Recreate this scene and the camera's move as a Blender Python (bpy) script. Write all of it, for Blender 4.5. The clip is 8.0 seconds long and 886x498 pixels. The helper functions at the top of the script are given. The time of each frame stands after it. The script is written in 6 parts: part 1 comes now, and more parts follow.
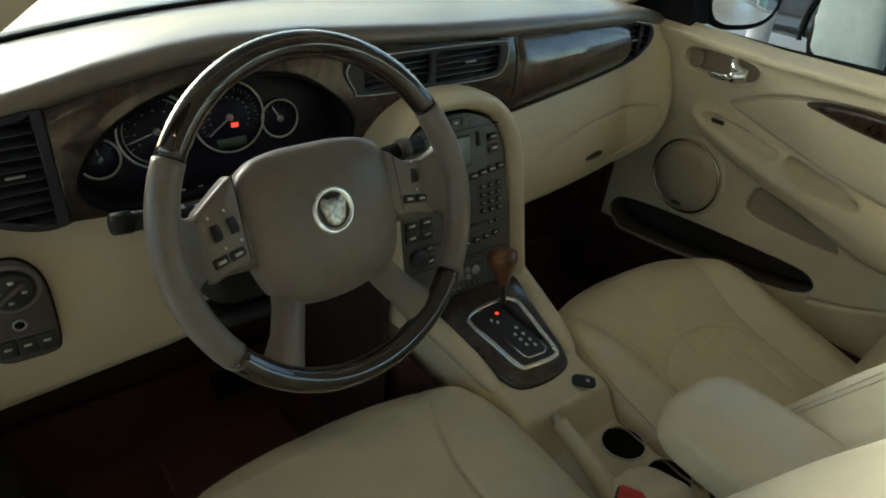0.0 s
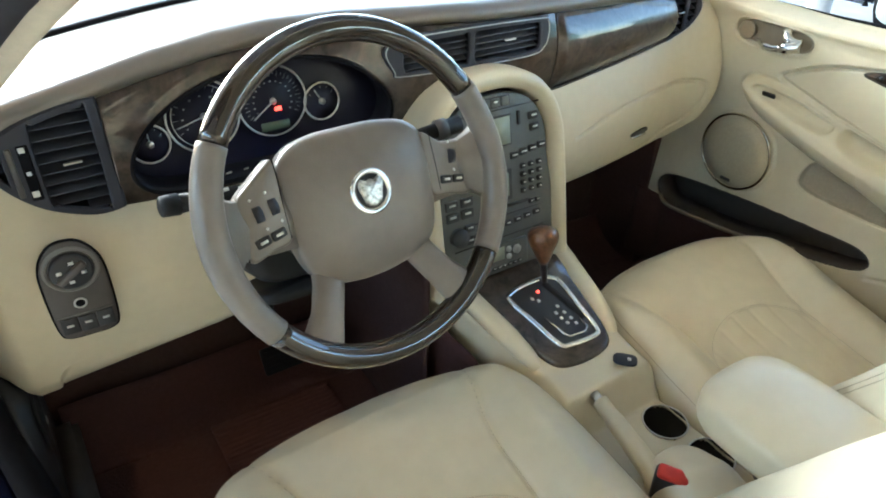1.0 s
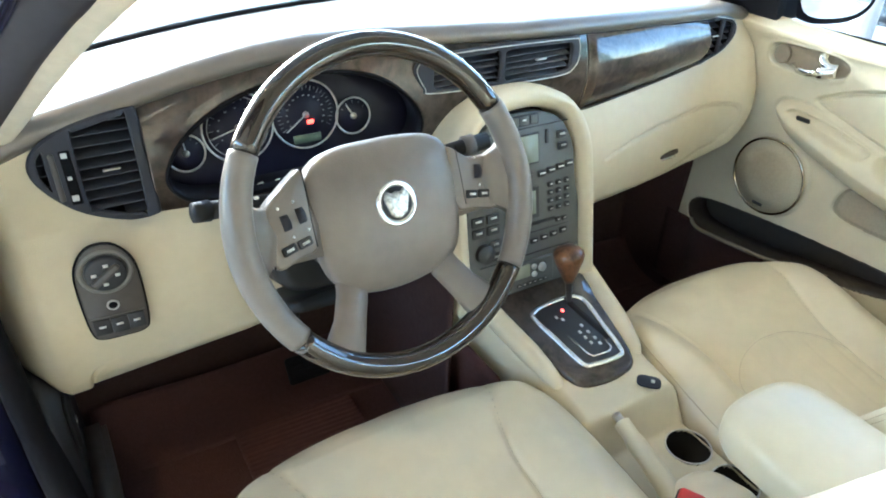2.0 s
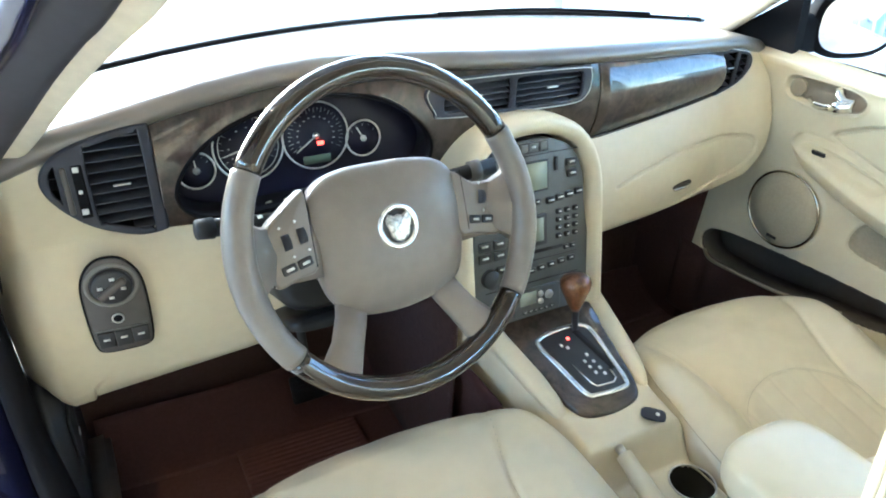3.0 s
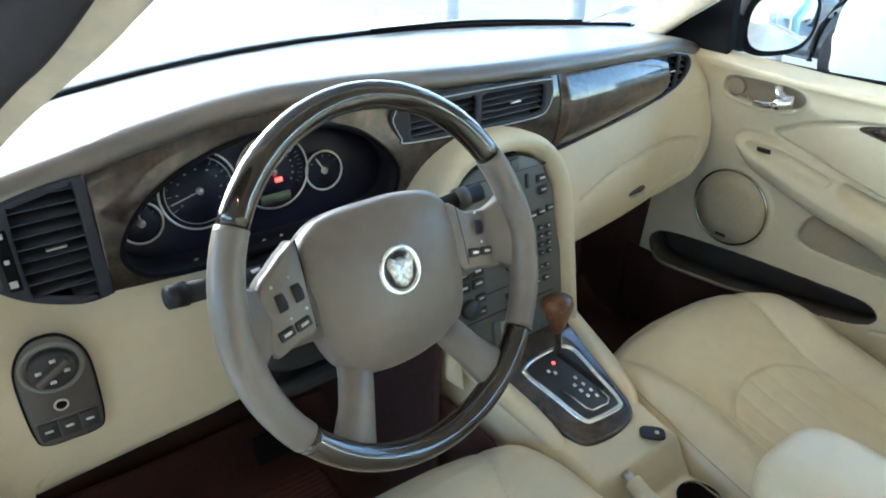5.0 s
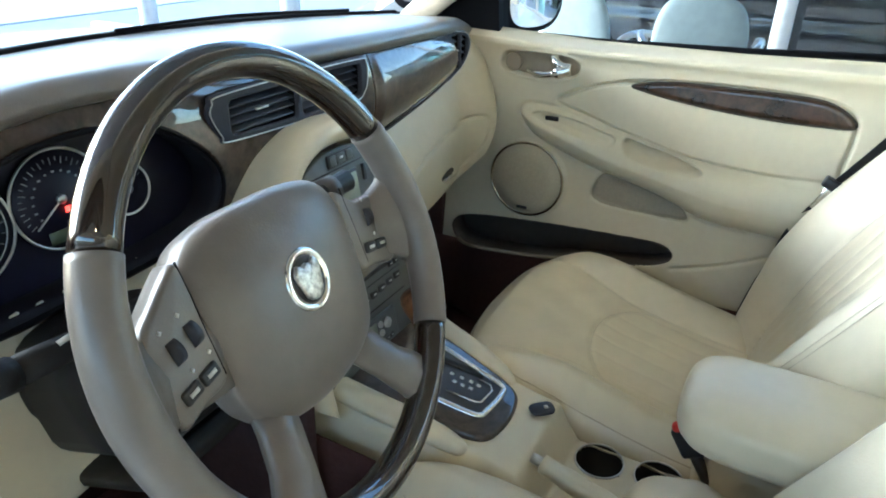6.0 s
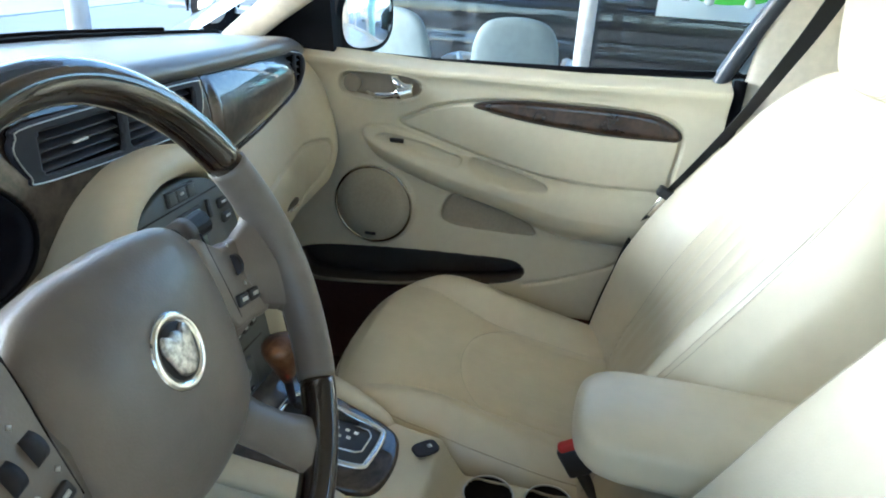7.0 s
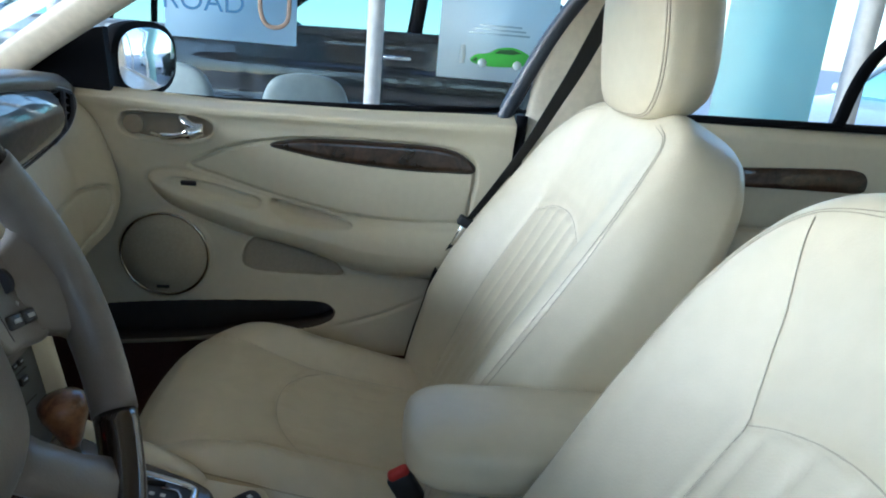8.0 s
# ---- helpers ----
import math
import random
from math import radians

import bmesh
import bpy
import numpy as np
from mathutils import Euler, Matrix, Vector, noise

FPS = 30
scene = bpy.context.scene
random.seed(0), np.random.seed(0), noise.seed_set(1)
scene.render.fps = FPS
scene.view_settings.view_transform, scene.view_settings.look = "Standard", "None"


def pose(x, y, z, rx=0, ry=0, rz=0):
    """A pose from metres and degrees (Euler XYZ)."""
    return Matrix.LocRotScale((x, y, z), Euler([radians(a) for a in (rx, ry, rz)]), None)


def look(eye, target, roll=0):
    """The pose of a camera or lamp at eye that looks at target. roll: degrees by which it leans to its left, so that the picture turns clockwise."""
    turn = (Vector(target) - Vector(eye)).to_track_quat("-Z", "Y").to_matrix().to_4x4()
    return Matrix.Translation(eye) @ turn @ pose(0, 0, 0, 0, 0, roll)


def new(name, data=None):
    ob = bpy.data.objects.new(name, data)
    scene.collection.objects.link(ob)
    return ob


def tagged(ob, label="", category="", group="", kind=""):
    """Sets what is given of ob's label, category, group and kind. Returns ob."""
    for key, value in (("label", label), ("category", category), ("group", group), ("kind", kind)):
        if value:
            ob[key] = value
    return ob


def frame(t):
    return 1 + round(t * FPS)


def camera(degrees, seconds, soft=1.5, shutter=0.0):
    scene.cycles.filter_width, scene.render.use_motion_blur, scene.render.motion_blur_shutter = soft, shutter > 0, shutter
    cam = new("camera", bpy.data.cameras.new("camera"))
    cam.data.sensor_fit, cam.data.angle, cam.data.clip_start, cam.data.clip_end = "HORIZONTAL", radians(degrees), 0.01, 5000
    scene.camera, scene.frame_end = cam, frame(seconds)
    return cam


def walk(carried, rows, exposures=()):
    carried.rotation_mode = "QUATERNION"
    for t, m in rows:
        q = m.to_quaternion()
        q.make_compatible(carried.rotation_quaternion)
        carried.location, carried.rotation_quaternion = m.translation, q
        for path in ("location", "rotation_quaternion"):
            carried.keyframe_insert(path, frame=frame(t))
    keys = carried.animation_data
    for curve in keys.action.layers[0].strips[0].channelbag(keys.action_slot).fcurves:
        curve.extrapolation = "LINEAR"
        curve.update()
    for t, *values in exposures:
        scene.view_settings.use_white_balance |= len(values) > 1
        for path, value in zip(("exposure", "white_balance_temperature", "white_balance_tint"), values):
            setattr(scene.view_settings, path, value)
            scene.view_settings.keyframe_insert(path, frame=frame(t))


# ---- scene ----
cam = camera(65.8, 8.0, soft=1.9)
PATH = [
    (0, (-0.688, -0.6, 1.155), (0.38, 0.733, 0.115), 3.9),
    (0.5, (-0.676, -0.618, 1.158), (0.31, 0.76, 0.096), -0.3),
    (1, (-0.68, -0.617, 1.162), (0.25, 0.772, 0.065), 1.0),
    (1.5, (-0.685, -0.623, 1.16), (0.205, 0.806, 0.08), 0.6),
    (3, (-0.66, -0.64, 1.162), (0.178, 0.879, 0.168), 1.9),
    (3.5, (-0.661, -0.641, 1.159), (0.172, 0.896, 0.186), 0.9),
    (4, (-0.663, -0.639, 1.157), (0.191, 0.889, 0.189), 0.9),
    (4.5, (-0.673, -0.603, 1.153), (0.281, 0.879, 0.207), 2.6),
    (4.7, (-0.685, -0.57, 1.154), (0.302, 0.877, 0.189), 2.6),
    (5.8, (-0.747, -0.348, 1.08), (0.752, 0.669, 0.232), -1.7),
    (6, (-0.744, -0.322, 1.06), (0.838, 0.514, 0.167), 1.2),
    (6.5, (-0.724, -0.26, 1.033), (0.96, 0.357, 0.149), 2.0),
    (7, (-0.7, -0.241, 1.041), (1.087, 0.133, 0.223), 3.5),
    (7.5, (-0.689, -0.242, 1.013), (1.186, -0.258, 0.317), 5.6),
    (8, (-0.703, -0.229, 0.978), (1.197, -0.41, 0.38), 5.2),
]
EXPO = [(0.0, 1.3, 6350, -5), (0.5, 2.3, 6050, 1), (1.0, 3.05, 5600, 2), (1.5, 3.42, 5400, 2), (3.0, 3.68, 5200, 2), (4.5, 3.24, 5280, 1), (5.8, 2.7, 5200, 1), (6.5, 2.7, 5150, 1), (7.2, 2.27, 5080, 2), (7.6, 1.74, 4950, 3), (8.0, 1.62, 4950, 3)]
walk(cam, [(t, look(eye, target, roll)) for t, eye, target, roll in PATH], EXPO)

# ---------------------------------------------------------------- light
world = bpy.data.worlds.new("sky")
scene.world = world
world.use_nodes = True
wn = world.node_tree.nodes
sky = wn.new("ShaderNodeTexSky")
sky.sky_type, sky.sun_disc = "NISHITA", False
sky.sun_elevation, sky.sun_rotation = radians(20), radians(-14)
world.node_tree.links.new(sky.outputs["Color"], wn["Background"].inputs["Color"])
wn["Background"].inputs["Strength"].default_value = 0.15
sun = new("sun", bpy.data.lights.new("sun", "SUN"))
sun.data.energy, sun.data.angle, sun.data.color = 0.85, radians(30), (1.0, 0.97, 0.93)
sun.matrix_world = look((-1.5, 6.0, 2.25), (0, 0, 0))

# ---------------------------------------------------------------- materials


def material(name, color, rough=0.5, metal=0.0, second=None, scale=30.0, bump=0.0, bump_scale=None, coat=0.0, stretch=(1, 1, 1),
             detail=4.0, sheen=0.0, wear=0.06, emit=None, coat_rough=0.05, spec=0.5):
    """A principled material with two scales of colour variation, uneven gloss and fine relief."""
    m = bpy.data.materials.new(name)
    m.use_nodes = True
    nt = m.node_tree
    b = nt.nodes["Principled BSDF"]
    co = nt.nodes.new("ShaderNodeTexCoord")
    mp = nt.nodes.new("ShaderNodeMapping")
    mp.inputs["Scale"].default_value = stretch
    nt.links.new(co.outputs["Object"], mp.inputs["Vector"])
    second = second or tuple(c * 0.9 for c in color)
    big = nt.nodes.new("ShaderNodeTexNoise")
    big.inputs["Scale"].default_value, big.inputs["Detail"].default_value = scale, detail
    nt.links.new(mp.outputs["Vector"], big.inputs["Vector"])
    ramp = nt.nodes.new("ShaderNodeValToRGB")
    ramp.color_ramp.elements[0].position, ramp.color_ramp.elements[1].position = 0.35, 0.65
    ramp.color_ramp.elements[0].color, ramp.color_ramp.elements[1].color = (*second, 1), (*color, 1)
    nt.links.new(big.outputs["Fac"], ramp.inputs["Fac"])
    soil = nt.nodes.new("ShaderNodeTexNoise")
    soil.inputs["Scale"].default_value, soil.inputs["Detail"].default_value = 5.0, 3.0
    nt.links.new(mp.outputs["Vector"], soil.inputs["Vector"])
    mix = nt.nodes.new("ShaderNodeMix")
    mix.data_type, mix.blend_type = "RGBA", "MULTIPLY"
    mix.inputs[0].default_value = 1.0
    tone = nt.nodes.new("ShaderNodeMapRange")
    tone.inputs["To Min"].default_value, tone.inputs["To Max"].default_value = 1 - 2 * wear, 1.0
    nt.links.new(soil.outputs["Fac"], tone.inputs["Value"])
    nt.links.new(ramp.outputs["Color"], mix.inputs[6])
    nt.links.new(tone.outputs["Result"], mix.inputs[7])
    nt.links.new(mix.outputs[2], b.inputs["Base Color"])
    rr = nt.nodes.new("ShaderNodeMapRange")
    rr.inputs["To Min"].default_value, rr.inputs["To Max"].default_value = max(rough - 0.07, 0.02), min(rough + 0.07, 1)
    nt.links.new(soil.outputs["Fac"], rr.inputs["Value"])
    nt.links.new(rr.outputs["Result"], b.inputs["Roughness"])
    b.inputs["Metallic"].default_value = metal
    b.inputs["Specular IOR Level"].default_value = spec
    b.inputs["Coat Weight"].default_value, b.inputs["Coat Roughness"].default_value = coat, coat_rough
    b.inputs["Sheen Weight"].default_value = sheen
    if emit:
        b.inputs["Emission Color"].default_value, b.inputs["Emission Strength"].default_value = (*emit[0], 1), emit[1]
    if bump:
        fine = nt.nodes.new("ShaderNodeTexVoronoi" if bump_scale and bump_scale > 200 else "ShaderNodeTexNoise")
        fine.inputs["Scale"].default_value = bump_scale or scale * 4
        nt.links.new(co.outputs["Object"], fine.inputs["Vector"])
        bm_ = nt.nodes.new("ShaderNodeBump")
        bm_.inputs["Strength"].default_value, bm_.inputs["Distance"].default_value = bump, 0.0006
        nt.links.new(fine.outputs[0], bm_.inputs["Height"])
        nt.links.new(bm_.outputs["Normal"], b.inputs["Normal"])
    return m


def burl(name, dark, light, rough=0.3, size=1.0, gloss=1.6):
    """Lacquered walnut burl: swirling figure under a clear coat."""
    m = bpy.data.materials.new(name)
    m.use_nodes = True
    nt = m.node_tree
    b = nt.nodes["Principled BSDF"]
    co = nt.nodes.new("ShaderNodeTexCoord")
    n1 = nt.nodes.new("ShaderNodeTexNoise")
    n1.inputs["Scale"].default_value, n1.inputs["Detail"].default_value, n1.inputs["Distortion"].default_value = 22.0 * size, 8.0, 1.6
    nt.links.new(co.outputs["Object"], n1.inputs["Vector"])
    n2 = nt.nodes.new("ShaderNodeTexNoise")
    n2.inputs["Scale"].default_value, n2.inputs["Detail"].default_value, n2.inputs["Distortion"].default_value = 160.0, 4.0, 0.6
    nt.links.new(co.outputs["Object"], n2.inputs["Vector"])
    add = nt.nodes.new("ShaderNodeMath")
    add.operation = "MULTIPLY_ADD"
    add.inputs[1].default_value = 0.35
    nt.links.new(n2.outputs["Fac"], add.inputs[0])
    nt.links.new(n1.outputs["Fac"], add.inputs[2])
    ramp = nt.nodes.new("ShaderNodeValToRGB")
    ramp.color_ramp.elements[0].position, ramp.color_ramp.elements[1].position = 0.5, 0.85
    ramp.color_ramp.elements[0].color, ramp.color_ramp.elements[1].color = (*dark, 1), (*light, 1)
    nt.links.new(add.outputs[0], ramp.inputs["Fac"])
    nt.links.new(ramp.outputs["Color"], b.inputs["Base Color"])
    b.inputs["Roughness"].default_value, b.inputs["Specular IOR Level"].default_value = rough, 0.12
    b.inputs["Coat Weight"].default_value, b.inputs["Coat Roughness"].default_value, b.inputs["Coat IOR"].default_value = 1.0, 0.025, gloss
    return m


def clear(name, tint=(1, 1, 1), rough=0.0):
    m = bpy.data.materials.new(name)
    m.use_nodes = True
    b = m.node_tree.nodes["Principled BSDF"]
    b.inputs["Base Color"].default_value = (*tint, 1)
    b.inputs["Transmission Weight"].default_value, b.inputs["Roughness"].default_value, b.inputs["IOR"].default_value = 1.0, rough, 1.05
    return m


LEATHER = material("cream_leather", (0.60, 0.535, 0.39), 0.36, second=(0.575, 0.512, 0.37), scale=40, bump=0.13, bump_scale=420, wear=0.04)
TRIM = material("cream_plastic", (0.572, 0.512, 0.368), 0.48, second=(0.552, 0.492, 0.352), scale=60, bump=0.25, bump_scale=600, wear=0.04)
BONNET = material("blue_bonnet_paint", (0.012, 0.022, 0.075), 0.30, scale=20, coat=0.3)
TRIM2 = material("darker_cream_cloth", (0.34, 0.295, 0.215), 0.8, scale=200, bump=0.4, bump_scale=900)
SPEAKER = material("tan_speaker_cloth", (0.43, 0.375, 0.265), 0.8, scale=200, bump=0.4, bump_scale=900)
TAUPE = material("taupe_leather", (0.172, 0.150, 0.128), 0.34, second=(0.156, 0.136, 0.115), scale=50, bump=0.15, bump_scale=480)
PAD = material("taupe_dash_skin", (0.115, 0.098, 0.082), 0.33, scale=50, bump=0.25, bump_scale=500, spec=1.0)
BURL = burl("walnut_burl", (0.017, 0.011, 0.0085), (0.060, 0.041, 0.031), gloss=1.6)
DOORWOOD = burl("door_walnut", (0.012, 0.006, 0.003), (0.050, 0.026, 0.014))
BADGE = material("worn_silver", (0.66, 0.65, 0.62), 0.3, metal=1.0, second=(0.30, 0.295, 0.285), scale=260, bump=0.7, bump_scale=180)
KNOBWOOD = burl("reddish_walnut", (0.065, 0.026, 0.011), (0.18, 0.078, 0.032))
RIMWOOD = burl("dark_walnut", (0.011, 0.0065, 0.0042), (0.023, 0.0130, 0.0078), size=1.2, gloss=1.75)
BLACK = material("black_plastic", (0.024, 0.024, 0.026), 0.45, scale=80, bump=0.2, bump_scale=500)
COLUMNBLACK = material("matt_black_plastic", (0.012, 0.012, 0.013), 0.5, scale=80, bump=0.2, bump_scale=500, spec=0.25)
VENT = material("dark_blue_grey_plastic", (0.029, 0.031, 0.043), 0.5, scale=80, spec=0.35)
SLAT = material("vent_slat_plastic", (0.044, 0.047, 0.060), 0.5, scale=80)
SWITCH = material("grey_brown_plastic", (0.075, 0.068, 0.06), 0.45, scale=80)
RADIO = material("grey_green_plastic", (0.10, 0.105, 0.10), 0.4, scale=80)
CHROME = material("chrome", (0.85, 0.84, 0.82), 0.12, metal=1.0, scale=80, wear=0.03)
SILVER = material("satin_silver", (0.62, 0.61, 0.58), 0.32, metal=1.0, scale=80)
CARPET = material("maroon_carpet", (0.074, 0.034, 0.032), 0.95, second=(0.062, 0.028, 0.026), scale=120, bump=1.0, bump_scale=260, sheen=0.05, spec=0.2)
DARKLINE = material("dark_seam", (0.05, 0.04, 0.03), 0.8)
STITCH = material("cream_thread", (0.47, 0.41, 0.30), 0.8)
SEAM = material("leather_seam", (0.50, 0.45, 0.34), 0.8)
NAVY = material("dark_blue_car_paint", (0.010, 0.012, 0.045), 0.25, scale=20, coat=1.0)
RUBBER = material("black_rubber", (0.006, 0.006, 0.008), 0.7, scale=80, spec=0.08)
RED = material("red_plastic", (0.55, 0.03, 0.02), 0.4, scale=80)
MARK = material("white_print", (0.65, 0.65, 0.62), 0.5)
DIALMARK = material("grey_dial_print", (0.30, 0.31, 0.32), 0.5)
LCD = material("grey_green_display", (0.33, 0.36, 0.29), 0.25, scale=20)
LCDG = material("green_display", (0.10, 0.14, 0.09), 0.3, scale=20)
DIAL = material("black_dial", (0.011, 0.011, 0.027), 0.4, scale=60, spec=0.3)
HOOD = material("black_dial_hood", (0.012, 0.012, 0.018), 0.6, scale=60, spec=0.2)
RECESS = material("tan_recess", (0.27, 0.225, 0.16), 0.55, scale=60, bump=0.3, bump_scale=600)
RING = material("glossy_tan_ring", (0.62, 0.56, 0.45), 0.16, metal=1.0, scale=60, coat=1.0)
LAMP = material("red_warning_light", (0.8, 0.02, 0.02), 0.4, emit=((1.0, 0.05, 0.03), 0.8))
GLASS = clear("window_glass")
MIRROR = material("mirror_glass", (0.85, 0.87, 0.88), 0.02, metal=1.0, wear=0.01)
PILLAR = material("cream_pillar_trim", (0.66, 0.60, 0.48), 0.6, scale=60, bump=0.2, bump_scale=500)

# ---------------------------------------------------------------- building helpers


def thing(name, label, category, group="", kind="", place=(0, 0, 0)):
    ob = new(name)
    ob.location = place
    ob.empty_display_size = 0.05
    return tagged(ob, label, category, group, kind)


def link(name, verts, faces, mat, parent=None, label="", smooth=True, thick=0.0, bevel=0.0):
    me = bpy.data.meshes.new(name)
    me.from_pydata([tuple(float(c) for c in v) for v in verts], [], faces)
    me.materials.append(mat)
    if smooth:
        me.shade_smooth()
    ob = new(name, me)
    if parent is not None:
        ob.parent = parent
        ob.matrix_parent_inverse = Matrix.Translation(-Vector(parent.location)) if parent.type == "EMPTY" else Matrix.Identity(4)
    if thick:
        s = ob.modifiers.new("thickness", "SOLIDIFY")
        s.thickness, s.offset = thick, -1
    if bevel:
        w = ob.modifiers.new("rounding", "BEVEL")
        w.width, w.segments, w.limit_method, w.angle_limit = bevel, 3, "ANGLE", radians(35)
        ob.modifiers.new("shading", "WEIGHTED_NORMAL")
    if label:
        ob["label"] = label
    return ob


def part(name, bm, mat, parent, label="", smooth=True):
    me = bpy.data.meshes.new(name)
    bmesh.ops.recalc_face_normals(bm, faces=bm.faces[:])
    bm.to_mesh(me)
    bm.free()
    me.materials.append(mat)
    if smooth:
        me.shade_smooth()
    ob = new(name, me)
    if parent is not None:
        ob.parent = parent
        ob.matrix_parent_inverse = Matrix.Translation(-Vector(parent.location)) if parent.type == "EMPTY" else Matrix.Identity(4)
    if label:
        ob["label"] = label
    return ob


def curve(pts, n=8, closed=True):
    """Points on a smooth curve through pts (Catmull-Rom), n to a span."""
    p = [Vector(q) for q in pts]
    k, out = len(p), []
    for i in range(k if closed else k - 1):
        a, b, c, d = (p[(i + j) % k] if closed else p[min(max(i + j, 0), k - 1)] for j in (-1, 0, 1, 2))
        for s in range(n):
            t = s / n
            out.append(0.5 * ((2 * b) + (c - a) * t + (2 * a - 5 * b + 4 * c - d) * t * t + (3 * b - a - 3 * c + d) * t ** 3))
    if not closed:
        out.append(p[-1].copy())
    return out


def frame_of(origin, right, up):
    r_, u_ = Vector(right).normalized(), Vector(up).normalized()
    n_ = r_.cross(u_).normalized()
    u_ = n_.cross(r_)
    m = Matrix((r_, u_, n_)).transposed().to_4x4()
    m.translation = Vector(origin)
    return m


def loft(rings, closed=True, caps=True):
    """Quads between rings of equally many points. Returns verts, faces."""
    k = len(rings[0])
    verts = [v for ring in rings for v in ring]
    faces = []
    for i in range(len(rings) - 1):
        for j in range(k if closed else k - 1):
            a, b = i * k + j, i * k + (j + 1) % k
            faces.append((a, b, b + k, a + k))
    if caps:
        faces.append(tuple(range(k - 1, -1, -1)))
        faces.append(tuple(range((len(rings) - 1) * k, len(rings) * k)))
    return verts, faces


def sweep(path, radius, seg=10, closed=False, flat=1.0, up=(0, 0, 1), caps=True):
    """A round or oval bar along a path; radius: a number or a list."""
    p = [Vector(q) for q in path]
    n, rings = len(p), []
    up = Vector(up)
    for i in range(n):
        d = (p[(i + 1) % n] - p[i - 1]) if closed else (p[min(i + 1, n - 1)] - p[max(i - 1, 0)])
        d.normalize()
        side = d.cross(up)
        if side.length < 1e-4:
            side = d.cross(Vector((1, 0, 0.1)))
        side.normalize()
        top = side.cross(d)
        r_ = radius[i] if isinstance(radius, (list, tuple)) else radius
        rings.append([p[i] + side * r_ * math.cos(a) + top * r_ * flat * math.sin(a) for a in (math.tau * j / seg for j in range(seg))])
    if closed:
        rings.append(rings[0])
        v, f = loft(rings, True, False)
        k = seg * n
        return v[:k], [tuple(i % k for i in q) for q in f]
    return loft(rings, True, caps)


def bar(name, path, radius, mat, parent, label="", **kw):
    v, f = sweep(path, radius, **kw)
    return link(name, v, f, mat, parent, label)


def block(name, m, size, mat, parent, label="", bevel=0.002, taper=1.0, seg=2):
    """A box with rounded edges; its top may be narrower than its base."""
    bm = bmesh.new()
    bmesh.ops.create_cube(bm, size=1.0)
    for v in bm.verts:
        k = taper if v.co.z > 0 else 1.0
        v.co = Vector((v.co.x * size[0] * k, v.co.y * size[1] * k, v.co.z * size[2]))
    if bevel:
        bmesh.ops.bevel(bm, geom=bm.edges[:], offset=min(bevel, min(size) * 0.45), segments=seg, affect="EDGES", profile=0.5)
    bm.transform(m)
    return part(name, bm, mat, parent, label)


def turned(name, m, profile, mat, parent, label="", seg=32, caps=True):
    """A turned form: profile of (radius, height) about the local z axis."""
    rings = [[m @ Vector((r_ * math.cos(math.tau * j / seg), r_ * math.sin(math.tau * j / seg), h)) for j in range(seg)] for r_, h in profile]
    v, f = loft(rings, True, caps)
    return link(name, v, f, mat, parent, label)


def slab(name, outline, m, depth, mat, parent, label="", bevel=0.0015, dome=0.0, steps=2):
    """A plate of the given outline (local x, y) that stands depth high on the plane of m, with a rounded rim and a slight dome."""
    pts = [Vector((p[0], p[1], 0)) for p in outline]
    c = sum(pts, Vector()) / len(pts)
    lay = [(0.0, 0.0), (0.0, depth - bevel)]
    for s in range(1, steps + 1):
        a = math.pi / 2 * s / steps
        lay.append((bevel * (1 - math.cos(a)), depth - bevel + bevel * math.sin(a)))
    rings = []
    for inset, h in lay:
        ring = []
        for p in pts:
            d = p - c
            ring.append(m @ (c + d * max(0.0, 1 - inset / max(d.length, 1e-6)) + Vector((0, 0, h))))
        rings.append(ring)
    if dome:
        for k in (0.85, 0.65, 0.4, 0.15):
            rings.append([m @ (c + (p - c) * (k * (1 - bevel / max((p - c).length, 1e-6))) + Vector((0, 0, depth + dome * (1 - k * k)))) for p in pts])
    v, f = loft(rings, True, True)
    return link(name, v, f, mat, parent, label)


def hoop(name, outline, m, radius, mat, parent, label="", seg=8, lift=0.0, flat=1.0):
    path = [m @ Vector((p[0], p[1], lift)) for p in outline]
    n_ = m.to_3x3() @ Vector((0, 0, 1))
    v, f = sweep(path, radius, seg, True, flat, n_)
    return link(name, v, f, mat, parent, label)


def sdf(poly, U, V):
    """Signed distance of points to a closed polygon; negative inside."""
    P = np.array([(p[0], p[1]) for p in poly])
    best, inside = np.full(U.shape, 1e9), np.zeros(U.shape, bool)
    for (ax, ay), (bx, by) in zip(P, np.roll(P, -1, axis=0)):
        dx, dy = bx - ax, by - ay
        t = np.clip(((U - ax) * dx + (V - ay) * dy) / (dx * dx + dy * dy + 1e-12), 0, 1)
        best = np.minimum(best, np.hypot(U - ax - t * dx, V - ay - t * dy))
        hit = ((ay > V) != (by > V)) & (U < (bx - ax) * (V - ay) / (by - ay + 1e-12) + ax)
        inside ^= hit
    return np.where(inside, -best, best)


def away(line, U, V):
    """Distance of points to an open line."""
    P = [(p[0], p[1]) for p in line]
    best = np.full(U.shape, 1e9)
    for (ax, ay), (bx, by) in zip(P, P[1:]):
        dx, dy = bx - ax, by - ay
        t = np.clip(((U - ax) * dx + (V - ay) * dy) / (dx * dx + dy * dy + 1e-12), 0, 1)
        best = np.minimum(best, np.hypot(U - ax - t * dx, V - ay - t * dy))
    return best


def ease(x):
    x = np.clip(x, 0, 1)
    return x * x * (3 - 2 * x)


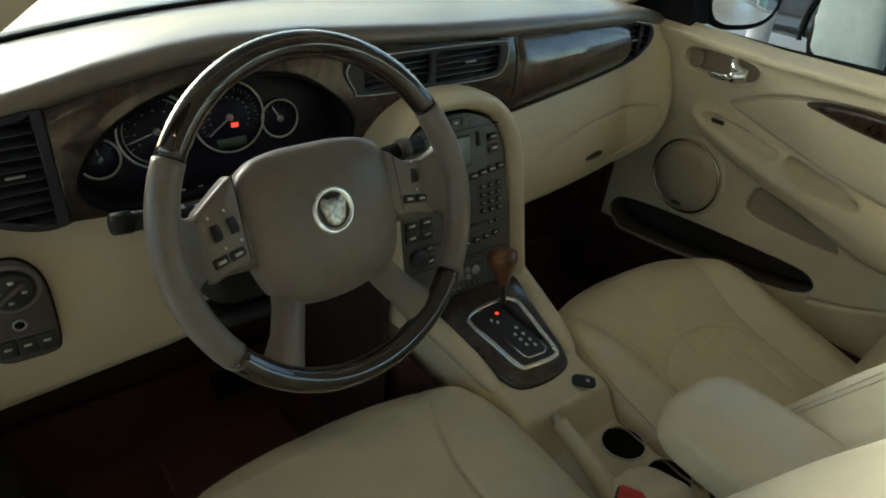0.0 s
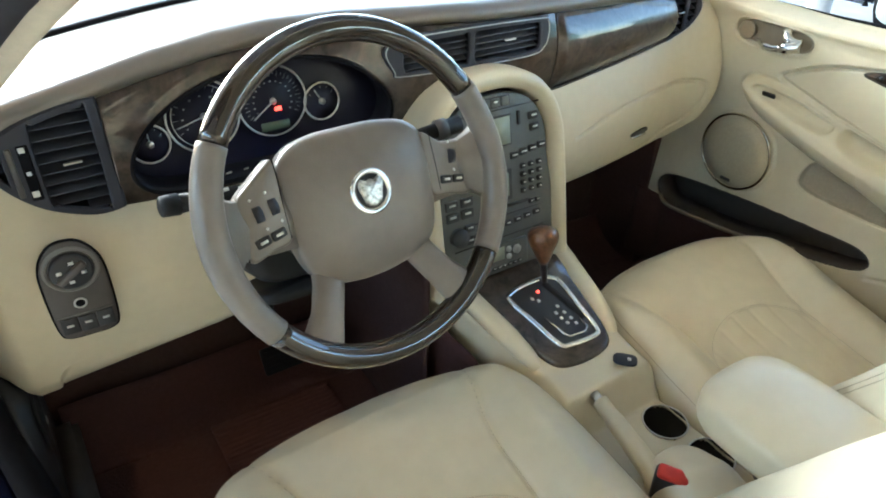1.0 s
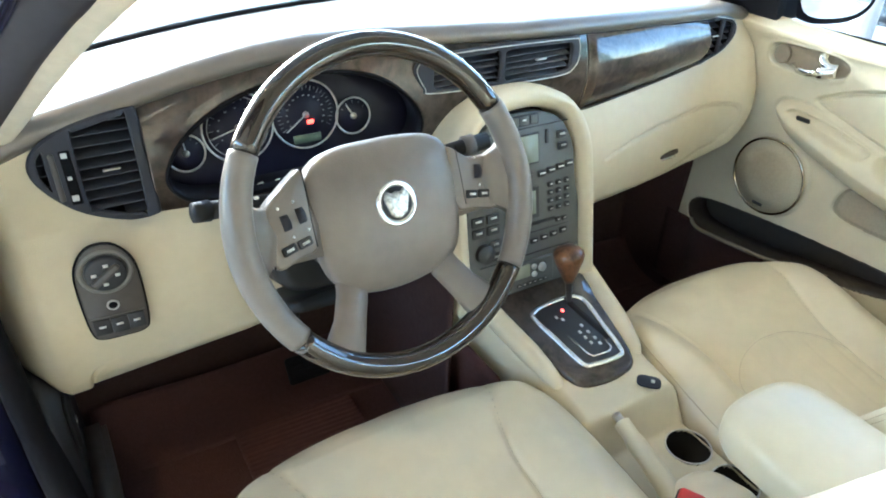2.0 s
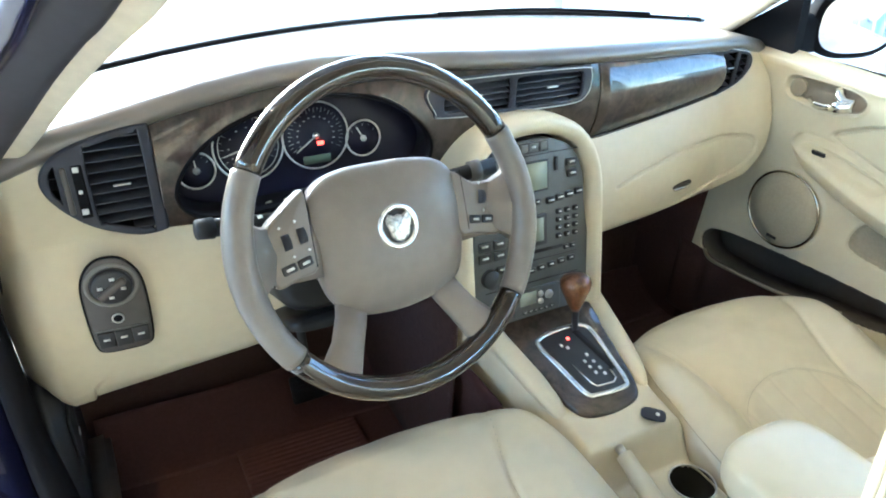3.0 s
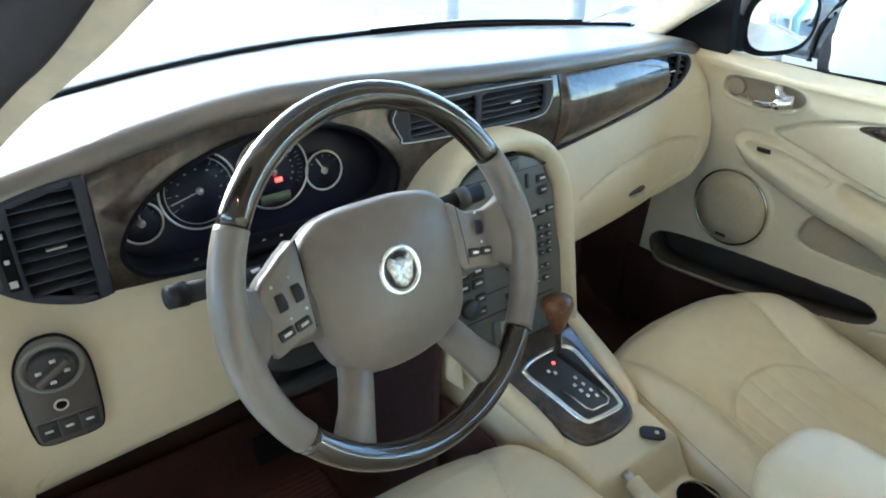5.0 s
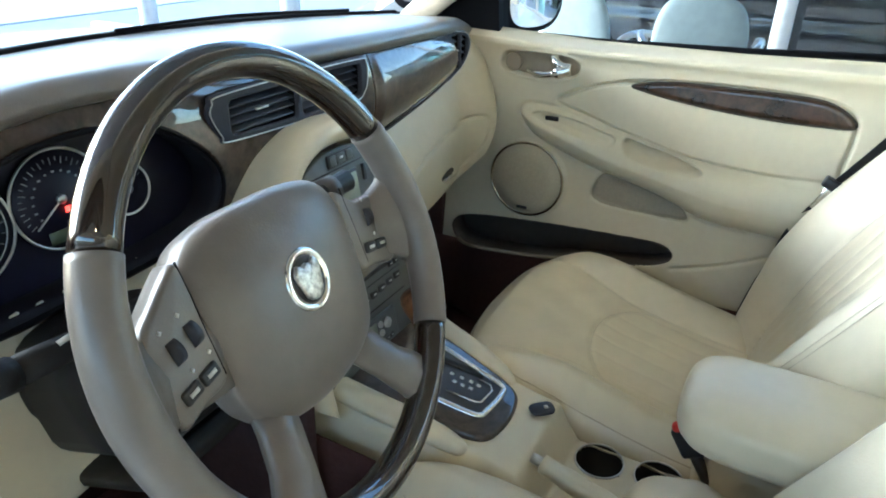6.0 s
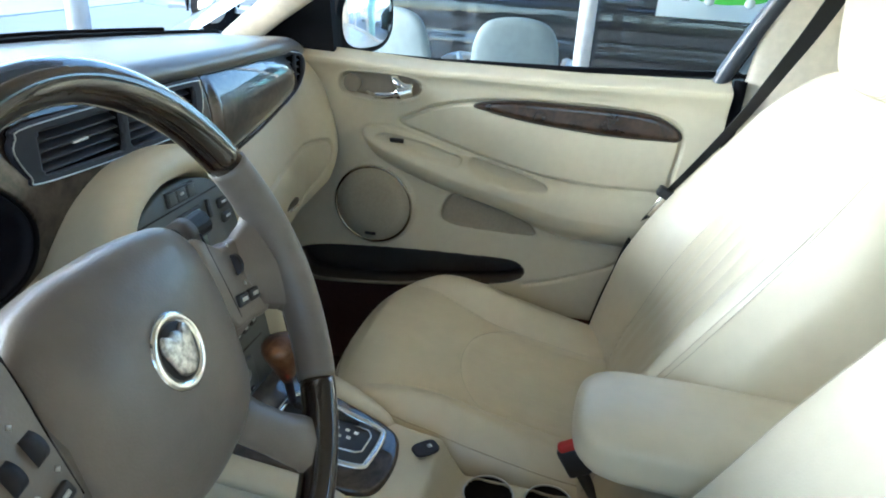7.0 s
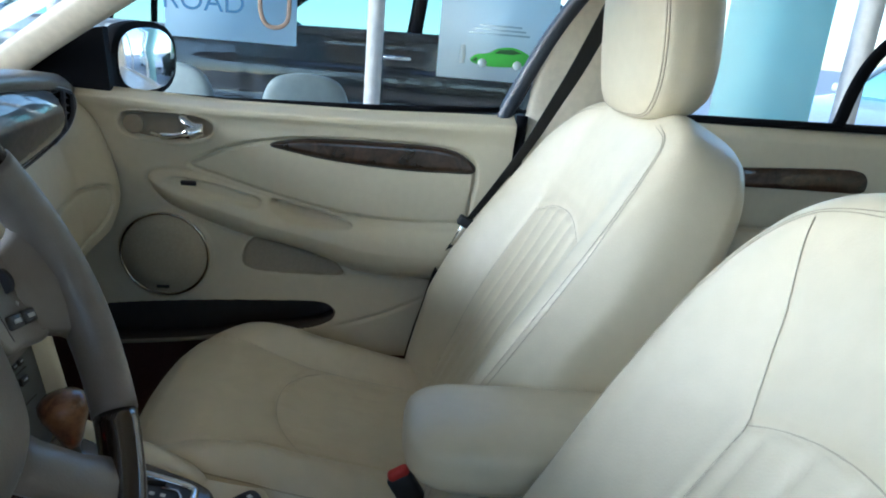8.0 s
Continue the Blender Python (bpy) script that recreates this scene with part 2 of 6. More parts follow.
def relief(name, us, vs, f, mat, parent, label="", cut=None, thick=0.004, flip=False):
    """A shaped skin over a grid of u and v; f gives its places, cut where it is open."""
    U, V = np.meshgrid(us, vs, indexing="ij")
    X, Y, Z = f(U, V)
    nu, nv = U.shape
    verts = np.stack([X + 0 * U, Y + 0 * U, Z + 0 * U], -1).reshape(-1, 3)
    uc, vc = (U[:-1, :-1] + U[1:, 1:]) / 2, (V[:-1, :-1] + V[1:, 1:]) / 2
    keep = np.ones(uc.shape, bool) if cut is None else ~cut(uc, vc)
    faces = []
    for i, j in zip(*np.nonzero(keep)):
        a = int(i * nv + j)
        q = (a, a + nv, a + nv + 1, a + 1)
        faces.append(q[::-1] if flip else q)
    return link(name, verts, faces, mat, parent, label, thick=thick)


def spread(a, b, n):
    return np.linspace(a, b, n)


def cushion(name, outline, m, front, mat, parent, label="", rings=46, back=0.03, power=2.6, edge=0.0, stitch=()):
    """An upholstered body: a closed outline in the local x, y plane, swelling to front(x, y) towards local z, with rounded sides."""
    pts = np.array([(p[0], p[1]) for p in outline])
    c = (pts.max(0) + pts.min(0)) / 2
    rad = np.sin(np.linspace(0, math.pi / 2, rings)) ** 1.0
    verts, lay = [], []
    for r_ in rad[::-1]:
        q = c + (pts - c) * max(r_, 0.004)
        w = edge + (front(q[:, 0], q[:, 1]) - edge) * (1 - r_ ** power) ** (1 / power) if r_ < 1 else np.full(len(pts), edge)
        lay.append(np.column_stack([q, w]))
    lay = lay[::-1]
    low = []
    for r_ in (0.999, 0.985, 0.95, 0.85, 0.5, 0.05):
        q = c + (pts - c) * r_
        low.append(np.column_stack([q, np.full(len(pts), edge - back * (1 - r_ ** 6) ** (1 / 2.0))]))
    rows = lay + low
    rings_ = [[m @ Vector(v) for v in row] for row in rows]
    v, f = loft(rings_, True, True)
    ob = link(name, v, f, mat, parent, label)
    for rho in stitch:
        q = c + (pts - c) * rho
        w = edge + (front(q[:, 0], q[:, 1]) - edge) * (1 - rho ** power) ** (1 / power)
        v, f = sweep([m @ Vector((a, b, h + 0.0003)) for (a, b), h in zip(q, w)], 0.0011, 6, True, 1.0, m.to_3x3() @ Vector((0, 0, 1)))
        link("stitched_seam", v, f, STITCH, ob)
    return ob


# ---------------------------------------------------------------- the hall round the car
GROUND = -0.22
TILE = material("pale_floor_tile", (0.78, 0.78, 0.76), 0.25, scale=3, wear=0.08)
FRAME_W = material("white_window_frame", (0.80, 0.81, 0.82), 0.35, scale=20)
ASPHALT = material("pale_paving", (0.42, 0.42, 0.41), 0.9, scale=6)


def box(name, lo, hi, mat, label="", kind="structure", category="", bevel=0.0, parent=None):
    lo, hi = Vector(lo), Vector(hi)
    bm = bmesh.new()
    bmesh.ops.create_cube(bm, size=1.0)
    for v in bm.verts:
        v.co = Vector([(hi[i] - lo[i]) * v.co[i] + (hi[i] + lo[i]) / 2 for i in range(3)])
    if bevel:
        bmesh.ops.bevel(bm, geom=bm.edges[:], offset=bevel, segments=2, affect="EDGES")
    ob = part(name, bm, mat, parent, label, smooth=bevel > 0)
    return tagged(ob, label, category, "", kind) if parent is None else ob


box("ground", (-400, -400, GROUND - 0.3), (400, 400, GROUND - 0.02), ASPHALT, "pale grey paved ground outside the showroom", category="ground")
box("floor", (-7, -7, GROUND - 0.1), (3.3, 8, GROUND), TILE, "pale glossy tiled showroom floor", category="floor")
CEILGREY = material("grey_ceiling_paint", (0.33, 0.33, 0.32), 0.7, scale=6)
PALECONC = material("pale_concrete", (0.62, 0.62, 0.60), 0.7, scale=6, wear=0.08)
box("pavement", (-12, 8, GROUND - 0.1), (14, 40, GROUND - 0.005), PALECONC, "pale concrete forecourt ahead of the showroom", category="pavement")
box("ceiling", (-7, -7, 3.4), (3.5, 4.6, 3.6), CEILGREY, "grey showroom ceiling", category="ceiling")
# Unseen walls, coloured cream so that they bounce warm light into the car.
PALEWALL = material("warm_bounce_wall", (0.78, 0.71, 0.58), 0.6, scale=10)
box("wall_south", (-7, -7.2, GROUND), (3.5, -7.0, 3.4), PALEWALL, "unseen showroom wall, cream to bounce warm light", category="wall")
GREYWALL = material("warm_bounce_window_wall", (0.76, 0.69, 0.56), 0.6, scale=10)
box("wall_west_rear", (-4.2, -7.0, GROUND), (-4.0, -2.6, 3.4), PALEWALL, "unseen showroom wall, cream to bounce warm light", category="wall")
box("wall_west_low", (-4.2, -2.6, GROUND), (-4.0, 1.6, 1.15), GREYWALL, "unseen wall under a wide window, cream to bounce warm light", category="wall")
box("wall_west_high", (-4.2, -2.6, 2.45), (-4.0, 1.6, 3.4), GREYWALL, "unseen wall over a wide window, cream to bounce warm light", category="wall")
WARM = material("warm_lamp_glass", (0.9, 0.8, 0.6), 0.4, emit=((1.0, 0.62, 0.28), 24.0))


def ceiling_lamp(x, y):
    t = thing("ceiling_lamp", "small round warm ceiling spotlight", "lamp", "ceiling spotlights", place=(x, y, 3.4))
    turned("lamp_ring", Matrix.Translation((x, y, 3.36)), [(0.09, 0.04), (0.10, 0.02), (0.09, 0.0), (0.075, 0.0), (0.07, 0.02)], SILVER, t, seg=24)
    turned("lamp_glass", Matrix.Translation((x, y, 3.372)), [(0.072, 0.004), (0.072, 0.0), (0.0005, -0.002)], WARM, t, seg=24)
    return t


for lx, ly in ((-1.6, -1.2), (-1.6, 1.2), (0.4, -2.6), (-3.2, -1.2), (-3.2, 1.2), (-3.2, -3.6)):
    ceiling_lamp(lx, ly)

# ---------------------------------------------------------------- car shell
FLOOR_Z = 0.06
box("car_floor", (-0.83, -1.9, FLOOR_Z - 0.04), (0.76, 0.95, FLOOR_Z), CARPET, "dark maroon carpet on the car floor", category="floor")
# Darker copy of the carpet: the shade under the dash is in its colour.
SHADECARPET = material("shade_darkened_carpet", (0.058, 0.033, 0.031), 0.95, second=(0.048, 0.027, 0.025), scale=90, bump=0.8, bump_scale=260, spec=0.15)
box("firewall", (-0.83, 0.62, FLOOR_Z), (0.76, 0.70, 0.80), SHADECARPET, "bulkhead under the dashboard, carpet colour darkened for its shade", category="wall")


def toe_f(U, V):
    a = V * 1.05
    return U + 0 * V, 0.46 + 0.155 * np.sin(a) + 0.006 * np.sin(14 * U), FLOOR_Z + 0.002 + 0.155 * (1 - np.cos(a)) + 0.004 * np.sin(11 * U + 2) * V


tagged(relief("toe_board", spread(-0.78, 0.70, 60), spread(0, 1, 16), toe_f, CARPET, None, thick=0.006), "maroon carpet curving up to the bulkhead", "floor", kind="structure")
box("rear_bulkhead", (-0.74, -1.95, FLOOR_Z), (0.74, -1.85, 0.85), TRIM, "cream trim closing the rear of the cabin", category="wall")

# roof with headliner
def roof_f(U, V):
    return U * 0.58, V, 1.245 + 0.05 * (1 - U ** 2) - 0.10 * ease((V - -0.25) / 0.3) - 0.12 * ease((-1.25 - V) / 0.6)


roof = relief("roof", spread(-1, 1, 24), spread(-1.85, 0.02, 30), roof_f, PILLAR, None, thick=0.03)
tagged(roof, "pale cream headliner under the car roof", "roof", kind="structure")

SEALGREY = material("dark_grey_seal", (0.042, 0.041, 0.049), 0.55, scale=80, spec=0.3)


# pillars
def pillar(name, path, w, d, mat, label, kind="structure", category="pillar"):
    path = curve(path, 8, False)
    rings = []
    for i, p in enumerate(path):
        t = (path[min(i + 1, len(path) - 1)] - path[max(i - 1, 0)]).normalized()
        side = t.cross(Vector((0, 1, 0.2))).normalized()
        deep = t.cross(side).normalized()
        rings.append([p + side * w / 2 * math.copysign(abs(math.cos(a)) ** 0.6, math.cos(a)) + deep * d / 2 * math.copysign(abs(math.sin(a)) ** 0.6, math.sin(a))
                      for a in (math.tau * j / 16 for j in range(16))])
    v, f = loft(rings)
    return tagged(link(name, v, f, mat), label, category, kind=kind)


pillar("pillar_front_near", [(-0.830, 0.41, 0.75), (-0.747, 0.306, 0.850), (-0.693, 0.234, 0.924), (-0.653, 0.179, 0.976), (-0.619, 0.136, 1.014), (-0.591, 0.101, 1.045), (-0.53, 0.0, 1.13), (-0.50, -0.3, 1.25)], 0.046, 0.05, PILLAR, "cream trimmed windscreen pillar by the open door")
pillar("pillar_front_near_seal", [(-0.890, 0.36, 0.72), (-0.80, 0.30, 0.83), (-0.740, 0.229, 0.914), (-0.702, 0.169, 0.971), (-0.667, 0.122, 1.016), (-0.638, 0.082, 1.051), (-0.58, -0.03, 1.15), (-0.55, -0.3, 1.26)], 0.060, 0.04, SEALGREY, "dark grey rubber door seal beside the windscreen pillar", category="seal")
pillar("pillar_front_near_frame", [(-0.945, 0.33, 0.70), (-0.848, 0.28, 0.83), (-0.780, 0.215, 0.920), (-0.736, 0.165, 0.977), (-0.712, 0.131, 1.009), (-0.686, 0.082, 1.053), (-0.64, -0.03, 1.15), (-0.62, -0.3, 1.28)], 0.032, 0.04, NAVY, "dark blue painted outer windscreen pillar")
pillar("pillar_front_far", [(0.76, 0.60, 0.79), (0.705, 0.505, 0.850), (0.668, 0.408, 0.913), (0.62, 0.31, 0.97), (0.58, 0.22, 1.02), (0.55, 0.10, 1.09), (0.53, -0.10, 1.20), (0.55, -0.3, 1.26)], 0.05, 0.06, PILLAR, "cream trimmed windscreen pillar on the passenger side")
FRAMEBLUE = material("blue_grey_frame_paint", (0.032, 0.038, 0.052), 0.35, scale=60)
FRAMEPALE = material("pale_blue_frame_paint", (0.16, 0.21, 0.26), 0.35, scale=60)
tagged(bar("window_frame_edge", curve([(0.742, -0.490, 0.80), (0.732, -0.532, 0.90), (0.709, -0.592, 1.02), (0.659, -0.668, 1.14), (0.604, -0.745, 1.24)], 6, False), 0.009, FRAMEPALE, None, seg=10), "pale blue-grey edge of the door window frame", "window frame", kind="structure")
tagged(bar("window_frame_far", curve([(0.738, -0.458, 0.80), (0.728, -0.500, 0.90), (0.705, -0.558, 1.02), (0.655, -0.632, 1.14), (0.60, -0.71, 1.24)], 6, False), 0.017, FRAMEBLUE, None, seg=10), "dark blue-grey upright window frame of the passenger door", "window frame", kind="structure")
pillar("pillar_door_far", [(0.735, -0.590, 0.70), (0.725, -0.605, 0.90), (0.695, -0.653, 1.04), (0.645, -0.725, 1.15), (0.58, -0.80, 1.25)], 0.03, 0.17, PILLAR, "cream trimmed pillar between the passenger side doors")
pillar("pillar_rear_far", [(0.735, -1.20, 0.862), (0.72, -1.25, 1.03), (0.60, -1.42, 1.24)], 0.018, 0.026, RUBBER, "black upright frame in the rear door window")
pillar("pillar_door_near", [(-0.82, -0.95, 0.0), (-0.82, -0.95, 0.8), (-0.74, -0.98, 1.05), (-0.60, -1.0, 1.26)], 0.05, 0.14, PILLAR, "cream trimmed pillar behind the open driver's door")

# windscreen
def screen_f(U, V):
    x = U * (0.72 - 0.19 * V)
    y0 = 0.95 - 0.22 * U ** 2
    y1 = 0.02 - 0.06 * U ** 2
    return x, y0 + (y1 - y0) * V, 0.80 + 0.395 * V - 0.02 * U ** 2 * (1 - V)


ws = relief("windscreen", spread(-1, 1, 24), spread(0, 1, 16), screen_f, GLASS, None, thick=0.004)
ws.visible_shadow = False
tagged(ws, "clear curved windscreen glass, bright with daylight", "windscreen", kind="structure")

# bonnet and scuttle beyond the windscreen
def bonnet_f(U, V):
    return U * 0.78, 0.80 - 0.22 * U ** 2 + V * 1.15, 0.815 - 0.03 * U ** 2 - 0.13 * V ** 2


tagged(relief("bonnet", spread(-1, 1, 24), spread(0, 1, 16), bonnet_f, BONNET, None, thick=0.02), "dark blue polished car bonnet", "bonnet", kind="structure")

SCUTTLE = material("blue_grey_scuttle", (0.040, 0.065, 0.095), 0.55, scale=60)
tagged(relief("scuttle", spread(-0.74, 0.74, 30), spread(0, 1, 5), lambda U, V: (U, 0.815 - 0.42 * U ** 2 + 0.10 * V, 0.842 - 0.02 * U ** 2 + 0.004 * np.sin(math.pi * V) - 0.014 * V ** 2), SCUTTLE, None, thick=0.004), "dark blue-grey scuttle at the foot of the windscreen", "scuttle", kind="structure")

# plain front wings and nose that close the body under the bonnet
for s_, x0, x1 in ((-1, -0.85, -0.76), (1, 0.76, 0.85)):
    box("front_wing", (x0, 0.655, -0.05), (x1, 1.86, 0.70), NAVY, "dark blue painted front wing of the car", category="wing", bevel=0.03)
box("nose_panel", (-0.78, 1.84, -0.05), (0.78, 1.92, 0.60), NAVY, "dark blue painted front end of the car", category="panel", bevel=0.03)

# door opening on the driver's side
box("front_post", (-1.00, 0.245, -0.20), (-0.825, 0.42, 0.80), NAVY, "dark blue painted door post beside the dash", category="post", bevel=0.02)
tagged(bar("door_seal", curve([(-0.825, 0.265, 0.83), (-0.823, 0.238, 0.70), (-0.820, 0.232, 0.45), (-0.812, 0.225, 0.20), (-0.840, 0.12, 0.06), (-0.846, -0.10, 0.05), (-0.846, -0.9, 0.05)], 8, False), [0.015] * 9 + [0.015 + 0.0006 * k for k in range(8)] + [0.020 + 0.00125 * k for k in range(8)] + [0.030] * 24, RUBBER, None, seg=10), "black rubber seal round the driver's door opening", "seal", kind="structure")
box("door_sill", (-0.95, -1.0, -0.20), (-0.79, 0.25, 0.045), NAVY, "dark blue painted sill under the driver's door", category="sill", bevel=0.02)
box("kick_panel", (-0.825, 0.31, FLOOR_Z), (-0.795, 0.62, 0.45), BLACK, "dark grey kick panel at the driver's feet", category="panel", bevel=0.008)
box("fuse_box", (-0.797, 0.365, 0.245), (-0.784, 0.445, 0.345), BLACK, "black bonnet release housing under the dash", kind="", category="housing", bevel=0.008)
fb = bpy.data.objects["fuse_box"]
block("housing_mark", pose(-0.7835, 0.400, 0.293, 0, 0, 0), (0.003, 0.014, 0.007), MARK, fb, bevel=0)
SILLTRIM = material("grey_brown_sill_trim", (0.21, 0.185, 0.16), 0.6, scale=60, bump=0.2, bump_scale=500)
box("sill_trim", (-0.812, -0.10, 0.05), (-0.755, 0.58, 0.125), SILLTRIM, "grey-brown plastic sill trim beside the carpet", category="trim", bevel=0.012)
box("side_panel_far", (0.672, 0.43, FLOOR_Z), (0.76, 0.64, 0.60), CARPET, "maroon carpeted side of the passenger footwell", category="wall")
tagged(bar("windscreen_seal", [(x, 0.812 - 0.42 * x * x, 0.841 - 0.02 * x * x) for x in [-0.72 + 0.06 * i for i in range(25)]], 0.0075, RUBBER, None, seg=8), "dark seal along the foot of the windscreen", "seal", kind="structure")
# ---------------------------------------------------------------- dashboard
dash = thing("dashboard", "cream dashboard with burl walnut fascia and dark pad", "dashboard", place=(0, 0.35, 0.5))
XS = [-0.80, -0.72, -0.65, -0.53, -0.44, -0.36, -0.24, -0.145, 0.0, 0.15, 0.35, 0.50, 0.62, 0.70]
CREST = [0.822, 0.846, 0.860, 0.887, 0.901, 0.907, 0.904, 0.897, 0.887, 0.880, 0.869, 0.858, 0.845, 0.825]
BROW = [0.785, 0.814, 0.835, 0.862, 0.878, 0.885, 0.882, 0.875, 0.865, 0.857, 0.846, 0.834, 0.822, 0.80]


def crest(x):
    return np.interp(x, XS, CREST)


def brow(x):
    return np.interp(x, XS, BROW)


def front_y(x):
    """How far ahead the fascia stands, across the car."""
    x = np.asarray(x, float)
    return 0.288 + 0.2 * np.maximum(x, 0) ** 2 + 0.03 * np.maximum(-x - 0.45, 0)


def pad_f(U, V):
    # V runs from the rear edge at the glass (0) over the crest (0.8) and under the lip (1)
    yf = front_y(U)
    yr = 0.80 - 0.42 * U ** 2
    cz, bz = crest(U), brow(U)
    zr = 0.838 - 0.02 * U ** 2
    t = np.clip(V / 0.78, 0, 1)
    y_top = yr + (yf + 0.02 - yr) * t
    z_top = zr + (cz - zr) * ease(t) ** 0.9
    a = np.clip((V - 0.78) / 0.22, 0, 1) * math.pi * 0.75
    y = np.where(V <= 0.78, y_top, yf + 0.02 - 0.022 * np.sin(a))
    z = np.where(V <= 0.78, z_top, bz + (cz - bz) * (np.cos(a) * 0.55 + 0.45))
    return U, y, z


relief("top_pad", spread(-0.823, 0.70, 92), np.concatenate([spread(0, 0.76, 14), spread(0.78, 1, 14)]), pad_f, PAD, dash, "taupe soft dash top lit by the windscreen")

# wood band; lower edge across the car
BX = [-0.60, -0.56, -0.45, -0.33, -0.24, -0.20, -0.16, -0.12, -0.06, 0.0, 0.06, 0.12, 0.17, 0.20, 0.30, 0.42, 0.53]
BZ = [0.688, 0.685, 0.68, 0.68, 0.685, 0.69, 0.705, 0.725, 0.745, 0.75, 0.745, 0.725, 0.712, 0.714, 0.722, 0.730, 0.737]


def hem(x):
    return np.interp(x, BX, BZ)


CLUSTER = curve([(-0.572, 0.735), (-0.555, 0.785), (-0.50, 0.828), (-0.42, 0.855), (-0.34, 0.860), (-0.26, 0.843), (-0.20, 0.80), (-0.178, 0.757), (-0.20, 0.715), (-0.27, 0.70), (-0.40, 0.698), (-0.53, 0.702)], 6)
CVENT = curve([(-0.186, 0.852), (-0.19, 0.838), (-0.176, 0.812), (-0.165, 0.803), (-0.05, 0.797), (0.09, 0.795), (0.122, 0.806), (0.130, 0.828), (0.126, 0.85), (0.11, 0.856), (-0.03, 0.860), (-0.17, 0.860)], 5)


def band_f(U, V):
    lo, hi = hem(U), brow(U) + 0.004
    z = lo + (hi - lo) * V
    return U, front_y(U) + 0.010 - (0.020 + 0.010 * ease((U - 0.16) / 0.02)) * np.sin(math.pi * np.clip(V, 0, 1)) ** 0.8, z


def band_cut(U, V):
    z = hem(U) + (brow(U) + 0.004 - hem(U)) * V
    return (sdf(CLUSTER, U, z) < 0) | (sdf(CVENT, U, z) < 0) | (np.abs(U - 0.160) < 0.0015)


relief("wood_fascia", spread(-0.592, 0.525, 480), spread(0, 1, 84), band_f, BURL, dash, "glossy burl walnut fascia band", cut=band_cut, thick=0.006)

# cream lower body
CORNER = curve([(-0.737, 0.40), (-0.736, 0.43), (-0.731, 0.455), (-0.715, 0.470), (-0.685, 0.476)], 5, False)


def low_left_f(U, V, limit=9.0):
    top = np.minimum(brow(U) + 0.004, limit)
    bot = np.interp(U, [-0.80, -0.785, -0.770, -0.745, -0.737, -0.733, -0.50, -0.37, -0.10], [0.43, 0.410, 0.402, 0.403, 0.405, 0.411, 0.426, 0.450, 0.53])
    z = bot + (top - bot) * V
    bulge = 0.030 * np.sin(math.pi * np.clip((z - 0.43) / 0.265, 0, 1))
    side = 0.07 * np.clip((-0.765 - U) / 0.058, 0, 1) ** 2
    y = 0.300 - bulge + side + 0.05 * np.clip((bot + 0.045 - z) / 0.06, 0, 1) ** 2
    y += 0.009 * np.exp(-(away(CORNER, U, z) / 0.0018) ** 2) * ease((0.482 - z) / 0.03)
    return U, y, z


def low_left_cut(U, V):
    z = low_left_f(U, V)[2]
    return (sdf(LVENT, U, z) < -0.002) | ((U > -0.589) & (z > 0.70))


LVENT = curve([(-0.600, 0.849), (-0.5955, 0.843), (-0.594, 0.77), (-0.592, 0.708), (-0.596, 0.698), (-0.63, 0.698), (-0.68, 0.720), (-0.714, 0.754), (-0.728, 0.788), (-0.715, 0.815), (-0.68, 0.834), (-0.63, 0.847)], 5)
RVENT = curve([(0.520, 0.832), (0.519, 0.78), (0.518, 0.735), (0.555, 0.742), (0.60, 0.760), (0.626, 0.79), (0.618, 0.815), (0.59, 0.826)], 5)
relief("knee_panel", np.concatenate([spread(-0.823, -0.74, 36), spread(-0.738, -0.588, 130), spread(-0.585, -0.08, 60)]), spread(0, 1, 120), low_left_f, TRIM, dash, "cream knee panel and rounded end of the dash", cut=low_left_cut)

GLOVE = curve([(0.225, 0.612), (0.30, 0.630), (0.42, 0.645), (0.56, 0.648), (0.625, 0.644), (0.640, 0.628), (0.632, 0.60), (0.600, 0.566), (0.545, 0.540), (0.46, 0.522), (0.36, 0.513)], 6, False)


def low_right_f(U, V):
    bot = np.interp(U, [0.08, 0.20, 0.45, 0.56, 0.63, 0.67, 0.70], [0.476, 0.482, 0.490, 0.512, 0.556, 0.622, 0.70])
    z = bot + (hem(U) + 0.003 - bot) * np.clip(V / 0.7, 0, 1)
    z = z + np.where(U < 0.5175, 0.0, brow(U) + 0.001 - hem(U)) * np.clip((V - 0.7) / 0.3, 0, 1)
    y = front_y(U) + 0.004 - 0.036 * np.sin(math.pi * np.clip((z - 0.45) / (hem(U) - 0.446), 0, 1)) + 0.05 * np.clip((0.525 - z) / 0.05, 0, 1) ** 2
    y -= 0.055 * ease((U - 0.54) / 0.14) * ease((0.825 - z) / 0.09)
    d = away(GLOVE, U, z)
    y += 0.008 * np.exp(-(d / 0.003) ** 2)
    return U, y, z


relief("glovebox_panel", np.concatenate([spread(0.08, 0.516, 150), spread(0.519, 0.69, 60)]), np.concatenate([spread(0, 0.7, 120), spread(0.705, 1, 50)]), low_right_f, TRIM, dash, "cream glovebox panel with a recessed lid line",
       cut=lambda U, V: (sdf(RVENT, U, low_right_f(U, V)[2]) < -0.002) | ((U < 0.519) & (V > 0.7)))
# air vents --------------------------------------------------------


